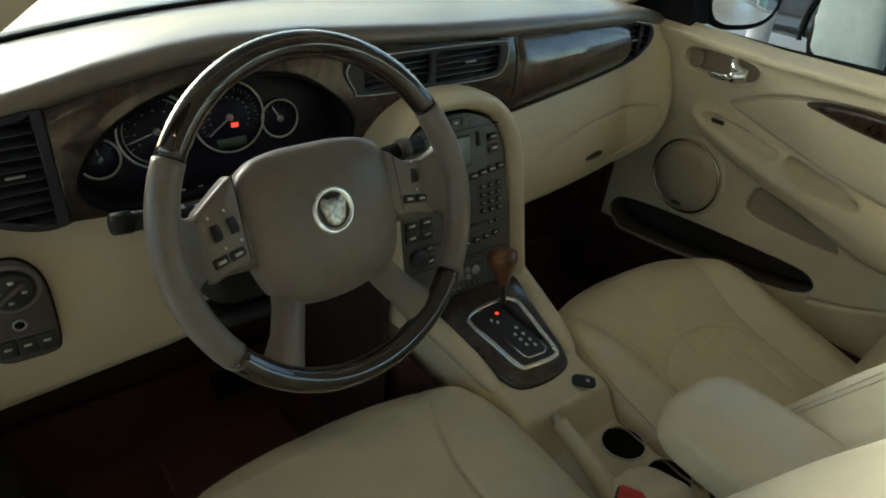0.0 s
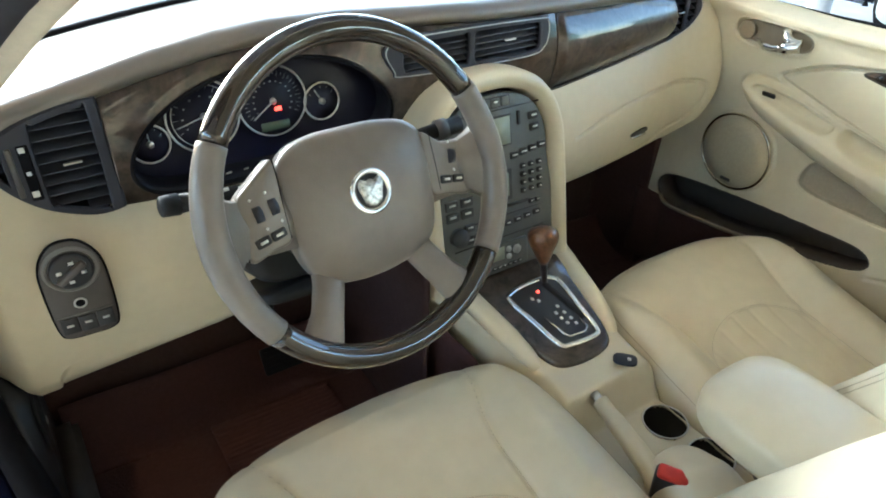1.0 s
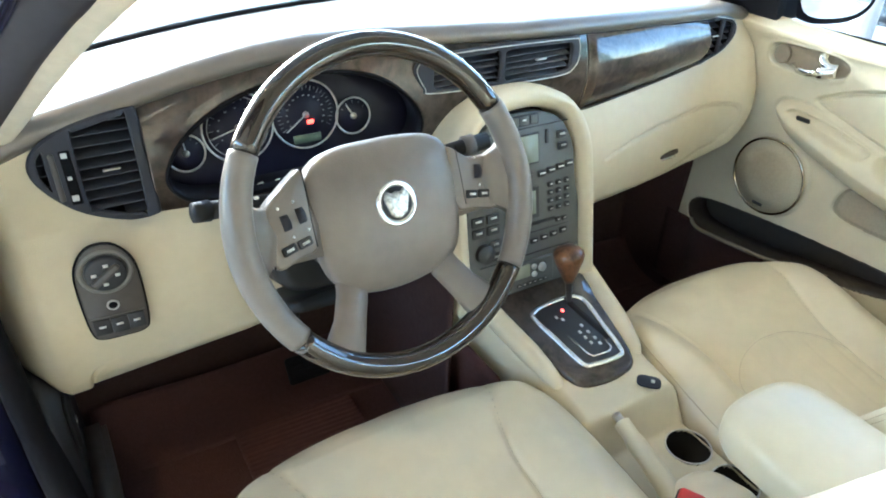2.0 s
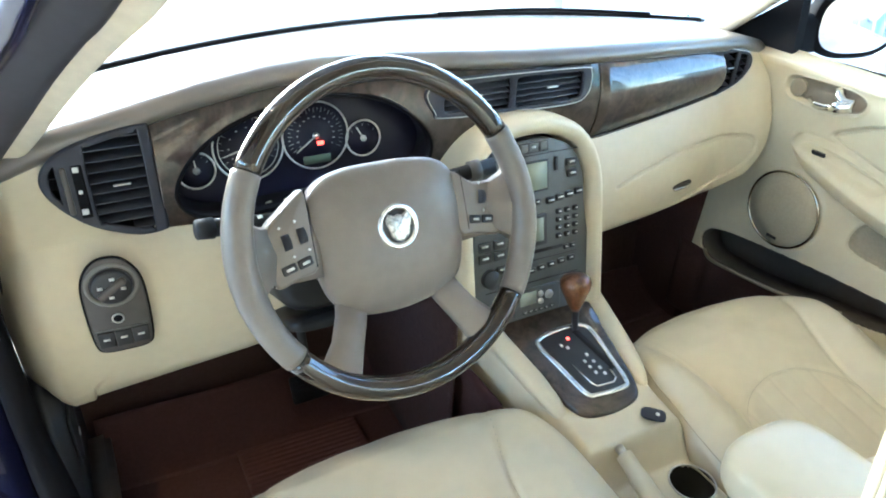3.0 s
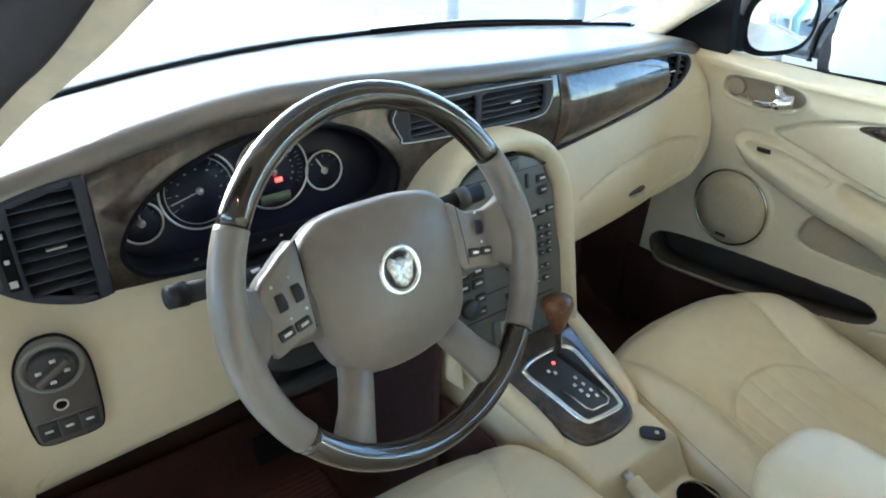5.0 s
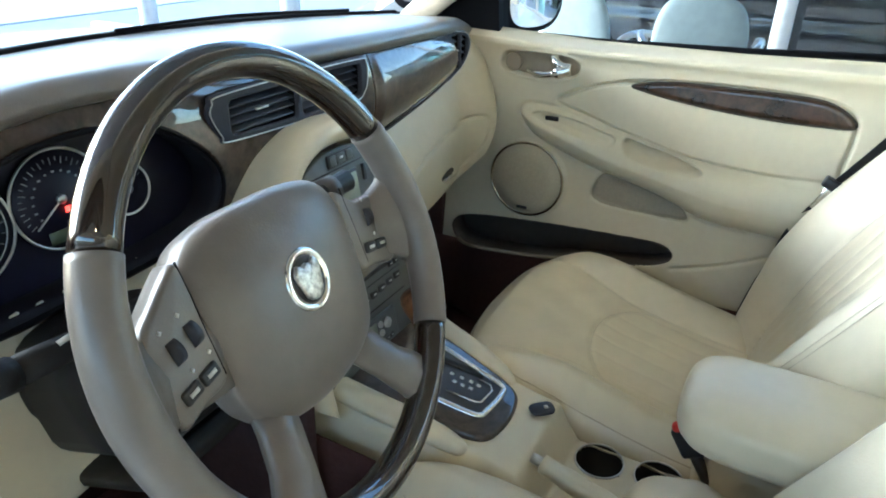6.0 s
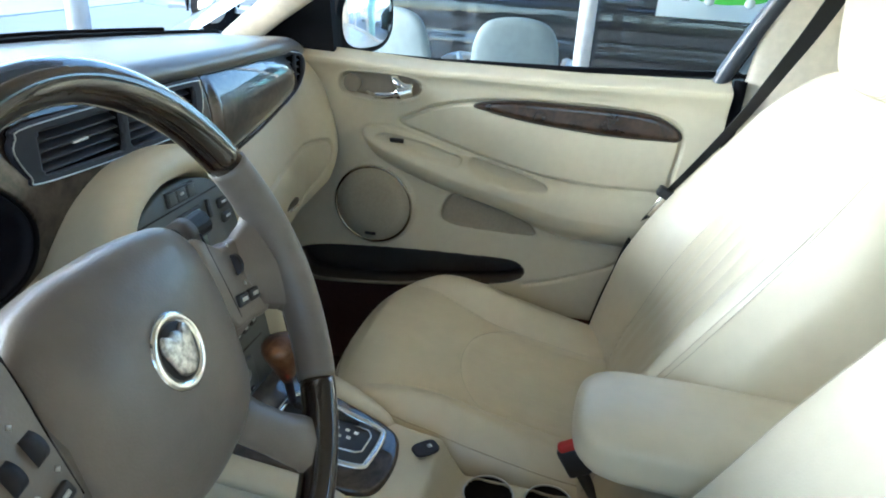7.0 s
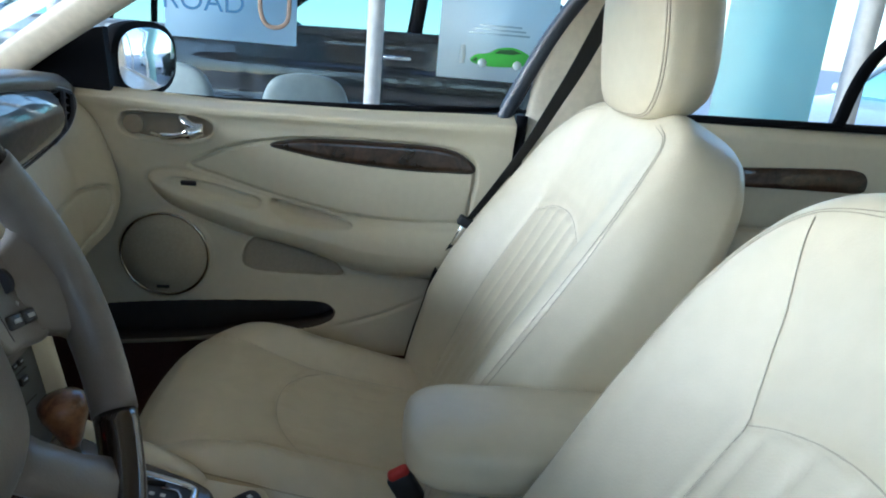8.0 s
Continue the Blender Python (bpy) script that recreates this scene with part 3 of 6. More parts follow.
def vent(outline, name_label, y0, tabx, openings, slats=7, inset=0.03, edge=False):
    """An air vent: a dark face of the given outline in x, z with slatted openings in it."""
    m = Matrix(((1, 0, 0, 0), (0, 0, -1, y0), (0, 1, 0, 0), (0, 0, 0, 1)))
    fr = hoop("air_vent", outline, m, 0.0034, VENT, dash, name_label, lift=0.001)
    if edge:
        hoop("bright_edge", outline, m, 0.0009, SILVER, fr, "thin satin silver edge", lift=0.0058)
    xs = [p[0] for p in outline]
    zs = [p[1] for p in outline]
    lo, hi = min(zs), max(zs)
    relief("vent_face", spread(min(xs), max(xs), 130), spread(lo, hi, 110), lambda U, V: (U, y0 - 0.002, V), VENT, fr,
           cut=lambda U, V: (sdf(outline, U, V) > 0.001) | np.any([sdf(o, U, V) < -0.001 for o in openings], axis=0), thick=0.004, flip=True)
    slab("vent_back", outline, m @ Matrix.Translation((0, 0, -inset)), 0.004, RUBBER, fr)
    for o in openings:
        hoop("opening_edge", o, m, 0.0024, VENT, fr, lift=0.002)
        v, f = loft([[m @ Vector((p[0], p[1], h)) for p in o] for h in (-inset, 0.001)], True, False)
        link("duct", v, f, RUBBER, fr)
        ox = [p[0] for p in o]
        for i in range(slats):
            z = lo + (hi - lo) * (i + 0.7) / (slats + 0.4)
            line = np.linspace(min(ox), max(ox), 120)
            ins = line[sdf(o, line, np.full(120, z)) < -0.001]
            if len(ins) < 6:
                continue
            mm = pose((ins[0] + ins[-1]) / 2, y0 + 0.011, z) @ pose(0, 0, 0, 22)
            block("slat", mm, (ins[-1] - ins[0], 0.020, 0.0020), SLAT, fr, bevel=0.0008)
    for x, z in tabx:
        block("slat_tab", pose(x, y0 - 0.001, z), (0.022, 0.005, 0.0034), SILVER, fr, "small silver adjusting tab", bevel=0.0012)
    return fr


def inside_of(outline, x0, x1, d, n=5):
    """The part of an outline between x0 and x1, drawn in by d, with rounded corners."""
    zs = np.linspace(0.6, 0.95, 700)
    U, V = np.meshgrid(np.linspace(x0, x1, 9), zs, indexing="ij")
    within = sdf(outline, U, V) < -d
    top, low = [], []
    for k in range(9):
        if within[k].any():
            e = 0.004 if k in (0, 8) else 0.0
            top.append((U[k, 0], zs[within[k]].max() - e, 0))
            low.append((U[k, 0], zs[within[k]].min() + e, 0))
    return [(p.x, p.y) for p in curve(top + low[::-1], n)]


lv = vent(LVENT, "dark oval air vent with horizontal slats", 0.291, [(-0.637, 0.772)], [inside_of(LVENT, -0.676, -0.604, 0.006), inside_of(LVENT, -0.722, -0.709, 0.004)], slats=10)
block("mark_strip", pose(-0.686, 0.2845, 0.772), (0.013, 0.004, 0.074), RUBBER, lv, bevel=0.0015)
block("vent_bar", pose(-0.7015, 0.2845, 0.775), (0.007, 0.006, 0.066), SWITCH, lv, "lighter upright bar", bevel=0.0025)
for z, w_ in ((0.804, 0.007), (0.773, 0.005), (0.745, 0.008)):
    block("vent_mark", pose(-0.687, 0.2820, z), (w_, 0.002, w_), MARK, lv, bevel=0.0008)
vent(RVENT, "dark air vent at the far end of the dash", 0.352, [(0.572, 0.79)], [inside_of(RVENT, 0.524, 0.578, 0.004), inside_of(RVENT, 0.584, 0.615, 0.004)], slats=7, edge=True)
CV = [(p[0], p[1]) for p in CVENT]
vent(CV, "wide dark centre air vent in two halves", float(front_y(0.0)) - 0.006, [(0.05, 0.828), (-0.10, 0.83)], [inside_of(CV, -0.160, -0.036, 0.005), inside_of(CV, -0.026, 0.112, 0.005)], slats=6, edge=True)

# instrument cluster ------------------------------------------------
mC = Matrix(((1, 0, 0, 0), (0, 0.1, -0.995, 0.2545), (0, 0.995, 0.1, 0.0), (0, 0, 0, 1)))
clus = slab("instrument_binnacle", [(-0.375 + (p[0] + 0.375) * 1.06, 0.78 + (p[1] - 0.78) * 1.15) for p in CLUSTER], mC @ Matrix.Translation((0, -0.006, -0.004)), 0.004, DIAL, dash, "black instrument cluster in an oval hood")
v, f = loft([[Vector((p[0], y, p[1] + (y - 0.3) * 0.1)) for p in CLUSTER] for y in (0.285, 0.30, 0.365)], True, False)
link("cluster_hood", v, f, HOOD, clus, thick=0.003)
hoop("cluster_rim", CLUSTER, Matrix(((1, 0, 0, 0), (0, 0, -1, 0.282), (0, 1, 0, 0), (0, 0, 0, 1))), 0.0030, RUBBER, clus)


def gauge(x, z, r_, needle, marks, sweep_deg=240, name="dial", inner=0):
    m = mC @ Matrix.Translation((x, z, 0.004))
    g = turned(name, m, [(r_ * 0.98, 0.0), (r_ * 0.98, 0.002), (0.0005, 0.002)], DIAL, clus)
    circ = [(r_ * math.cos(a), r_ * math.sin(a)) for a in (math.tau * i / 48 for i in range(48))]
    hoop("dial_ring", circ, m, 0.0016, SILVER, g, "thin silver ring", lift=0.003)
    if marks:
        bm = bmesh.new()
        for i in range(marks):
            a = radians(90 + sweep_deg / 2 - sweep_deg * i / (marks - 1))
            ln = r_ * (0.14 if i % 2 == 0 else 0.08)
            mm = m @ Matrix.Rotation(a, 4, "Z") @ Matrix.Translation((r_ * 0.84 - ln / 2, 0, 0.0032))
            bmesh.ops.create_cube(bm, size=1.0, matrix=mm @ Matrix.Diagonal((ln, 0.0008, 0.0006, 1)))
        if marks > 12:
            for i in range(marks // 2 + 1):
                a = radians(90 + sweep_deg / 2 - sweep_deg * i / (marks // 2))
                mm = m @ Matrix.Translation((r_ * 0.56 * math.cos(a), r_ * 0.56 * math.sin(a), 0.0032))
                bmesh.ops.create_cube(bm, size=1.0, matrix=mm @ Matrix.Diagonal((0.0034 if i % 2 else 0.0024, 0.0020, 0.0005, 1)))
        part("scale", bm, DIALMARK, g, smooth=False)
        if inner:
            hoop("dial_ring", [(p[0] * inner, p[1] * inner) for p in circ], m, 0.0007, SILVER, g, lift=0.003)
    a = radians(needle)
    mm = m @ Matrix.Rotation(a, 4, "Z") @ Matrix.Translation((r_ * 0.38, 0, 0.005))
    block("needle", mm, (r_ * 0.78, 0.0018, 0.001), MARK, g, "thin white pointer", bevel=0)
    turned("needle_hub", m, [(0.005, 0.003), (0.005, 0.006), (0.0005, 0.007)], SILVER, g, seg=16)
    return g


gauge(-0.537, 0.763, 0.0265, 95, 5, 110)
gauge(-0.459, 0.787, 0.0515, 195, 17, inner=0.86)
sp = gauge(-0.356, 0.789, 0.0520, 215, 29)
gauge(-0.279, 0.774, 0.0285, 120, 5, 110)
block("trip_display", mC @ pose(-0.357, 0.752, 0.0075), (0.044, 0.013, 0.001), LCDG, sp, "small green trip display", bevel=0)
block("warning_light", mC @ pose(-0.350, 0.777, 0.0085), (0.010, 0.006, 0.001), LAMP, sp, "lit red warning lamp", bevel=0)

# light switch panel -------------------------------------------------
mS = frame_of((-0.678, 0.262, 0.608), (1, -0.06, 0), (0, -0.03, 1))
SWP = [(p[0], p[1] * 0.96) for p in curve([(-0.037, -0.062), (-0.0395, 0.0), (-0.036, 0.045), (-0.02, 0.073), (0.0, 0.080), (0.02, 0.073), (0.036, 0.045), (0.0395, 0.0), (0.037, -0.062), (0.028, -0.078), (0.0, -0.080), (-0.028, -0.078)], 5)]
swp = slab("light_switch_panel", SWP, mS @ Matrix.Translation((0, 0, -0.004)), 0.008, SWITCH, dash, "grey-brown light switch panel with rotary knob", bevel=0.003)
hoop("panel_gap", SWP, mS, 0.0024, RUBBER, swp, lift=0.0)
PALEGREY = material("pale_grey_plastic", (0.17, 0.165, 0.15), 0.4, scale=80)
turned("knob_ring", mS @ Matrix.Translation((0, 0.035, 0.003)), [(0.035, 0), (0.0345, 0.002), (0.032, 0.0035), (0.029, 0.002), (0.0285, 0.0)], PALEGREY, swp, "paler grey ring round the knob", seg=40, caps=False)
kn = turned("rotary_knob", mS @ Matrix.Translation((0, 0.035, 0.003)), [(0.0265, 0), (0.0265, 0.006), (0.025, 0.009), (0.023, 0.0098), (0.0005, 0.0098)], BLACK, swp, "round black rotary light knob")
block("knob_grip", mS @ pose(0, 0.035, 0.0145, 0, 0, 35), (0.044, 0.010, 0.010), SWITCH, kn, bevel=0.003)
for a_ in (80, 170, 260, 350):
    block("knob_mark", mS @ pose(0.0145 * math.cos(radians(a_)), 0.035 + 0.0145 * math.sin(radians(a_)), 0.0131), (0.0065, 0.0045, 0.0005), MARK, kn, bevel=0)
turned("key_socket", mS @ Matrix.Translation((-0.002, -0.020, 0.004)), [(0.0085, 0), (0.0085, 0.001), (0.0065, 0.002), (0.006, 0.001), (0.0058, -0.001)], SILVER, swp, "silver rimmed key socket", seg=24, caps=False)
turned("socket_hollow", mS @ Matrix.Translation((-0.002, -0.020, 0.0042)), [(0.0062, 0), (0.0062, 0.0003), (0.0005, 0.0003)], RUBBER, swp, seg=20)
block("panel_line", mS @ pose(0, -0.0375, 0.0042), (0.070, 0.0014, 0.001), PALEGREY, swp, bevel=0)
for i in (-1, 0, 1):
    b_ = block("switch_button", mS @ pose(i * 0.0225, -0.0545 + 0.001 * abs(i), 0.0045), (0.0215, 0.026, 0.003), BLACK, swp, bevel=0.001)
    block("button_mark", mS @ pose(i * 0.0225, -0.0525, 0.0062), (0.009, 0.0035, 0.0005), MARK, b_, bevel=0)

# ---------------------------------------------------------------- centre stack
mR = frame_of((-0.024, 0.197, 0.605), (1, 0, 0), (0, 0.184, 0.983))
RFACE = curve([(-0.112, -0.155), (-0.112, 0.04), (-0.105, 0.10), (-0.08, 0.140), (-0.04, 0.158), (0.0, 0.162), (0.04, 0.158), (0.08, 0.140), (0.105, 0.10), (0.112, 0.04), (0.112, -0.155)], 5)
stack = slab("radio_panel", RFACE, mR @ Matrix.Translation((0, 0, -0.02)), 0.02, RADIO, dash, "grey-green radio and climate panel under a cream arch", bevel=0.003)
# cream arch: rings from the fascia forward to the radio face
AR = [(-0.150, -0.165), (-0.150, 0.02), (-0.142, 0.105), (-0.110, 0.165), (-0.055, 0.197), (0.0, 0.204), (0.055, 0.197), (0.110, 0.165), (0.142, 0.105), (0.150, 0.02), (0.150, -0.20)]
IN = [(-0.116, -0.20), (-0.116, 0.04), (-0.108, 0.103), (-0.083, 0.145), (-0.042, 0.163), (0.0, 0.167), (0.042, 0.163), (0.083, 0.145), (0.108, 0.103), (0.116, 0.04), (0.116, -0.20)]
A_, I_ = curve(AR, 6, False), curve(IN, 6, False)
rings = []
for k, (w, h) in enumerate([(1.0, -0.11), (1.0, -0.06), (1.0, -0.02), (0.93, 0.0), (0.75, 0.014), (0.5, 0.018), (0.25, 0.013), (0.07, 0.002), (0.0, -0.012), (0.0, -0.05)]):
    out = 1.0 + max(0.0, -h - 0.02) * 0.55 if w == 1.0 else 1.0
    rings.append([mR @ Vector(((a.x * w + b.x * (1 - w)) * out, a.y * w + b.y * (1 - w), h)) for a, b in zip(A_, I_)])
v, f = loft(rings, False, False)
link("arch", v, f, TRIM, dash, "cream arch round the radio panel")

# radio and climate controls
def on_stack(name, a, b, size, mat, parent=stack, label="", h=0.003, mark=None, bevel=0.001):
    ob = block(name, mR @ pose(a + 0.024, b, h / 2 - 0.001), (size[0], size[1], h + 0.002), mat, parent, label, bevel=bevel)
    if mark:
        block("button_mark", mR @ pose(a + 0.024, b + size[1] * 0.08, h + 0.0002), (size[0] * mark, size[1] * 0.22, 0.0005), MARK, ob, bevel=0)
    return ob


STACKBTN = material("dark_grey_button", (0.035, 0.036, 0.037), 0.45, scale=80)
PANELLINE = material("black_panel_joint", (0.012, 0.012, 0.012), 0.6)
on_stack("hazard_frame", -0.020, 0.148, (0.058, 0.018), STACKBTN, label="dark switch row with the hazard button")
on_stack("hazard_button", -0.022, 0.148, (0.018, 0.014), RADIO, h=0.005, mark=0.4)
on_stack("heater_button", -0.040, 0.148, (0.014, 0.014), RADIO, h=0.005)
on_stack("heater_button", -0.002, 0.148, (0.014, 0.014), RADIO, h=0.005)
on_stack("panel_joint", -0.024, 0.1345, (0.190, 0.0016), PANELLINE, h=0.0012, bevel=0)
on_stack("display_frame", -0.014, 0.098, (0.046, 0.054), STACKBTN, label="dark frame round the radio display")
on_stack("radio_display", -0.014, 0.098, (0.040, 0.047), LCD, h=0.0036, label="pale grey-green radio display", bevel=0)
on_stack("cassette_lever", 0.026, 0.114, (0.006, 0.024), STACKBTN, h=0.004)
on_stack("radio_button", 0.057, 0.112, (0.021, 0.014), STACKBTN, h=0.005, mark=0.5, bevel=0.003)
on_stack("radio_button", 0.059, 0.092, (0.021, 0.014), STACKBTN, h=0.005, mark=0.5, bevel=0.003)
for i in range(4):
    on_stack("preset_button", 0.013 + i * 0.020, 0.051 + i * 0.0022, (0.016, 0.012), STACKBTN, h=0.005, mark=0.7, bevel=0.002)
on_stack("radio_button", -0.014, 0.053, (0.013, 0.010), STACKBTN, h=0.004, mark=0.5)
on_stack("tape_door", -0.012, 0.002, (0.036, 0.056), STACKBTN, label="dark small display door")
on_stack("tape_window", -0.010, 0.003, (0.016, 0.042), LCD, h=0.0036, bevel=0)
for r_ in range(4):
    for c_ in range(3):
        on_stack("keypad_button", 0.031 + c_ * 0.018, 0.028 - r_ * 0.0150, (0.012, 0.010), STACKBTN, h=0.005, mark=0.4, bevel=0.003)
on_stack("disc_slot", 0.008, -0.037, (0.064, 0.006), PANELLINE, h=0.001, bevel=0)
for a_ in (0.047, 0.061):
    on_stack("radio_button", a_, -0.041, (0.010, 0.008), STACKBTN, h=0.004, mark=0.5)
on_stack("panel_joint", -0.024, -0.052, (0.190, 0.0014), PANELLINE, h=0.0012, bevel=0)
for i in range(5):
    on_stack("climate_button", -0.028 + i * 0.0215, -0.070 + i * 0.0015, (0.015, 0.010), STACKBTN, h=0.004, mark=0.5)
for a_ in (-0.129, -0.099):
    for b_ in (-0.006, -0.027):
        on_stack("climate_button", a_ + 0.008, b_, (0.024, 0.016), STACKBTN, h=0.004, mark=0.5)
turned("climate_knob", mR @ Matrix.Translation((-0.088, -0.065, 0.0)), [(0.017, 0.0), (0.016, 0.012), (0.0005, 0.014)], STACKBTN, stack, "round dark climate knob")
for b_ in (-0.054, -0.077):
    on_stack("climate_button", -0.088, b_, (0.020, 0.014), STACKBTN, h=0.004, mark=0.5)
on_stack("panel_joint", -0.024, -0.092, (0.195, 0.0016), PANELLINE, h=0.0012, bevel=0)
HV = on_stack("heater_panel", -0.018, -0.128, (0.100, 0.050), RADIO, h=0.006, label="grey heater panel with display and silver buttons", bevel=0.003)
on_stack("heater_display", -0.038, -0.120, (0.034, 0.024), LCD, HV, h=0.007, bevel=0)
for a_, b_ in ((-0.012, -0.116), (-0.012, -0.130), (0.006, -0.121)):
    turned("heater_knob", mR @ Matrix.Translation((a_ + 0.024, b_, 0.005)), [(0.009 if a_ > 0 else 0.006, 0.0), (0.008 if a_ > 0 else 0.005, 0.004), (0.0005, 0.005)], SILVER, HV, seg=20)
for i in range(6):
    on_stack("heater_button", -0.046 + i * 0.0115, -0.145, (0.009, 0.006), STACKBTN, HV, h=0.008, mark=0.5)
bar("fascia_gap", [(x, float(front_y(x)) + 0.0035, float(hem(x)) + 0.001) for x in np.linspace(0.10, 0.53, 40)], 0.0024, DARKLINE, dash, seg=6)
# glovebox handle
gy = float(front_y(0.425)) + 0.004 - 0.036
gh = block("glovebox_handle", pose(0.425, gy - 0.002, 0.565, 0, -4, 0), (0.042, 0.010, 0.005), CHROME, dash, "small silver glovebox latch", bevel=0.002)
block("latch_hollow", pose(0.427, gy + 0.001, 0.571, 0, -4, 0), (0.056, 0.008, 0.010), DARKLINE, gh, bevel=0.003)
# slot at the dash end beside the open door
block("end_slot", pose(-0.808, 0.331, 0.640, 0, -8, 60), (0.020, 0.006, 0.062), BLACK, dash, "narrow dark slot in the dash end", bevel=0.003)
# ---------------------------------------------------------------- steering wheel
RAKE = radians(22.98)
mW = frame_of((-0.3694, -0.0026, 0.7853), (0.9945, 0.1045, 0), (-0.0406, math.sin(RAKE), math.cos(RAKE))) @ Matrix.Rotation(radians(-2.2), 4, "Z")
wheel = thing("steering_wheel", "taupe leather and dark walnut four-spoke steering wheel", "steering wheel", place=(-0.37, 0.0, 0.78))
RW = 0.1842


def rim_piece(a0, a1, r_, mat, label, oval=1.0, lump=0.0):
    n = 40
    path = [mW @ Vector((RW * math.sin(radians(a0 + (a1 - a0) * i / n)), RW * math.cos(radians(a0 + (a1 - a0) * i / n)), 0)) for i in range(n + 1)]
    rad = [r_ * (1 + lump * math.sin(math.pi * i / n) ** 2) for i in range(n + 1)]
    v, f = sweep(path, rad, 18, False, oval, mW.to_3x3() @ Vector((0, 0, 1)))
    return link("rim_section", v, f, mat, wheel, label)


rim_piece(-59.6, 59.6, 0.0145, RIMWOOD, "polished dark walnut rim section", 1.12)
rim_piece(127.3, 232.7, 0.0145, RIMWOOD, "polished dark walnut rim section", 1.12)
rim_piece(59.9, 127.0, 0.0155, TAUPE, "taupe leather rim section", 1.12, 0.08)
rim_piece(-127.0, -59.9, 0.0155, TAUPE, "taupe leather rim section", 1.12, 0.08)
HUB = curve([(0, 0.081), (0.04, 0.080), (0.072, 0.072), (0.092, 0.052), (0.097, 0.02), (0.093, -0.025), (0.082, -0.068), (0.06, -0.089), (0.03, -0.097), (0, -0.099),
             (-0.03, -0.097), (-0.06, -0.089), (-0.082, -0.068), (-0.093, -0.025), (-0.097, 0.02), (-0.092, 0.052), (-0.072, 0.072), (-0.04, 0.080)], 5)
HUB = [(p[0] + 0.011 * float(ease((p[0] - 0.03) / 0.05)), p[1]) for p in HUB]
cushion("hub", HUB, mW @ Matrix.Translation((0, 0, -0.034)), lambda x, y: 0.034 + 0 * x - 0.9 * (x ** 2 + y ** 2), TAUPE, wheel, "smooth taupe airbag cover", rings=24, power=3.2, back=0.05)
em = turned("emblem", mW @ Matrix.Translation((0.003, 0.004, -0.002)), [(0.027, -0.004), (0.027, 0.002), (0.024, 0.0035), (0.021, 0.002), (0.020, 0.001), (0.0005, 0.001)], CHROME, wheel, "round chrome emblem with a dark centre", seg=40)
turned("emblem_field", mW @ Matrix.Translation((0.003, 0.004, 0.0)), [(0.0195, -0.003), (0.0195, 0.0), (0.0005, 0.0002)], BLACK, em, seg=32)
SHIELD = curve([(-0.0165, 0.008), (-0.012, 0.0155), (-0.006, 0.0125), (0.0, 0.014), (0.006, 0.0125), (0.012, 0.0155), (0.0165, 0.008), (0.0135, -0.003), (0.010, -0.013), (0, -0.0178), (-0.010, -0.013), (-0.0135, -0.003)], 4)
slab("emblem_shield", SHIELD, mW @ Matrix.Translation((0.003, 0.004, 0.0)), 0.003, BADGE, em, "plain worn silver badge shape", bevel=0.002, dome=0.001)
for s_ in (-1, 1):
    # the pod on the passenger's side is lower and reaches further out
    high, far = (0.064, 0.146) if s_ < 0 else (0.052, 0.157)
    POD = curve([(s_ * far, 0.030), (s_ * 0.126, high - 0.017), (s_ * 0.103, high - 0.001), (s_ * 0.097, high), (s_ * 0.095, high - 0.008), (s_ * 0.094, 0.02), (s_ * 0.096, -0.024), (s_ * 0.12, -0.031), (s_ * far, -0.036), (s_ * (far + 0.004), 0.0)], 5)
    pod = slab("switch_pod", POD, mW @ Matrix.Translation((0, 0, -0.036)), 0.020, TAUPE, wheel, "taupe spoke with control buttons", bevel=0.005, steps=4)
    bar("pod_gap", [mW @ Vector((s_ * x + (0.011 if s_ > 0 else 0.0), y, -0.0168)) for x, y in ((0.097, high + 0.001), (0.0965, 0.040), (0.0975, 0.010), (0.0975, -0.022))], 0.0010, RUBBER, pod, seg=6)
    bar("pod_gap", [mW @ Vector((s_ * x, y, -0.0175)) for x, y in ((far + 0.003, 0.030), (far + 0.0055, 0.0), (far + 0.003, -0.034))], 0.0010, RUBBER, pod, seg=6)
    # spoke arm behind the pod
    v, f = loft([[mW @ Vector((s_ * x, y * w, h)) for y, h in ((0.040, -0.034), (0.040, -0.022), (0.0, -0.018), (-0.040, -0.022), (-0.040, -0.034))] for x, w in ((0.09, 0.9), (0.14, 0.85))])
    link("spoke", v, f, TAUPE, wheel)
    # flare from the pod into the rim
    v, f = loft([[mW @ Vector((s_ * x, y0 + dy * q, h + e)) for q, e in ((1, -0.006), (0.9, 0.004), (0, 0.008), (-0.9, 0.004), (-1, -0.006), (0, -0.014))]
                 for x, y0, dy, h in ((0.140, 0.0, 0.033, -0.024), (0.152, 0.0, 0.034, -0.018), (0.163, -0.001, 0.042, -0.010), (0.172, -0.002, 0.054, -0.004), (0.180, -0.003, 0.062, -0.002))])
    link("spoke_root", v, f, TAUPE, wheel)
    v, f = loft([[mW @ Vector((s_ * (cx + wx * q), cy + wy * q, h + e)) for q, e in ((-1, 0), (-0.8, 0.008), (0, 0.011), (0.8, 0.008), (1, 0), (0.7, -0.012), (-0.7, -0.012))]
                 for cx, cy, wx, wy, h in ((0.058, -0.070, 0.020, 0.008, -0.034), (0.066, -0.092, 0.019, 0.008, -0.026), (0.080, -0.118, 0.019, 0.009, -0.015), (0.096, -0.142, 0.023, 0.012, -0.006), (0.106, -0.158, 0.026, 0.014, -0.004))])
    link("lower_spoke", v, f, TAUPE, wheel)
mPL = mW @ Matrix.Translation((0, 0, -0.0165))


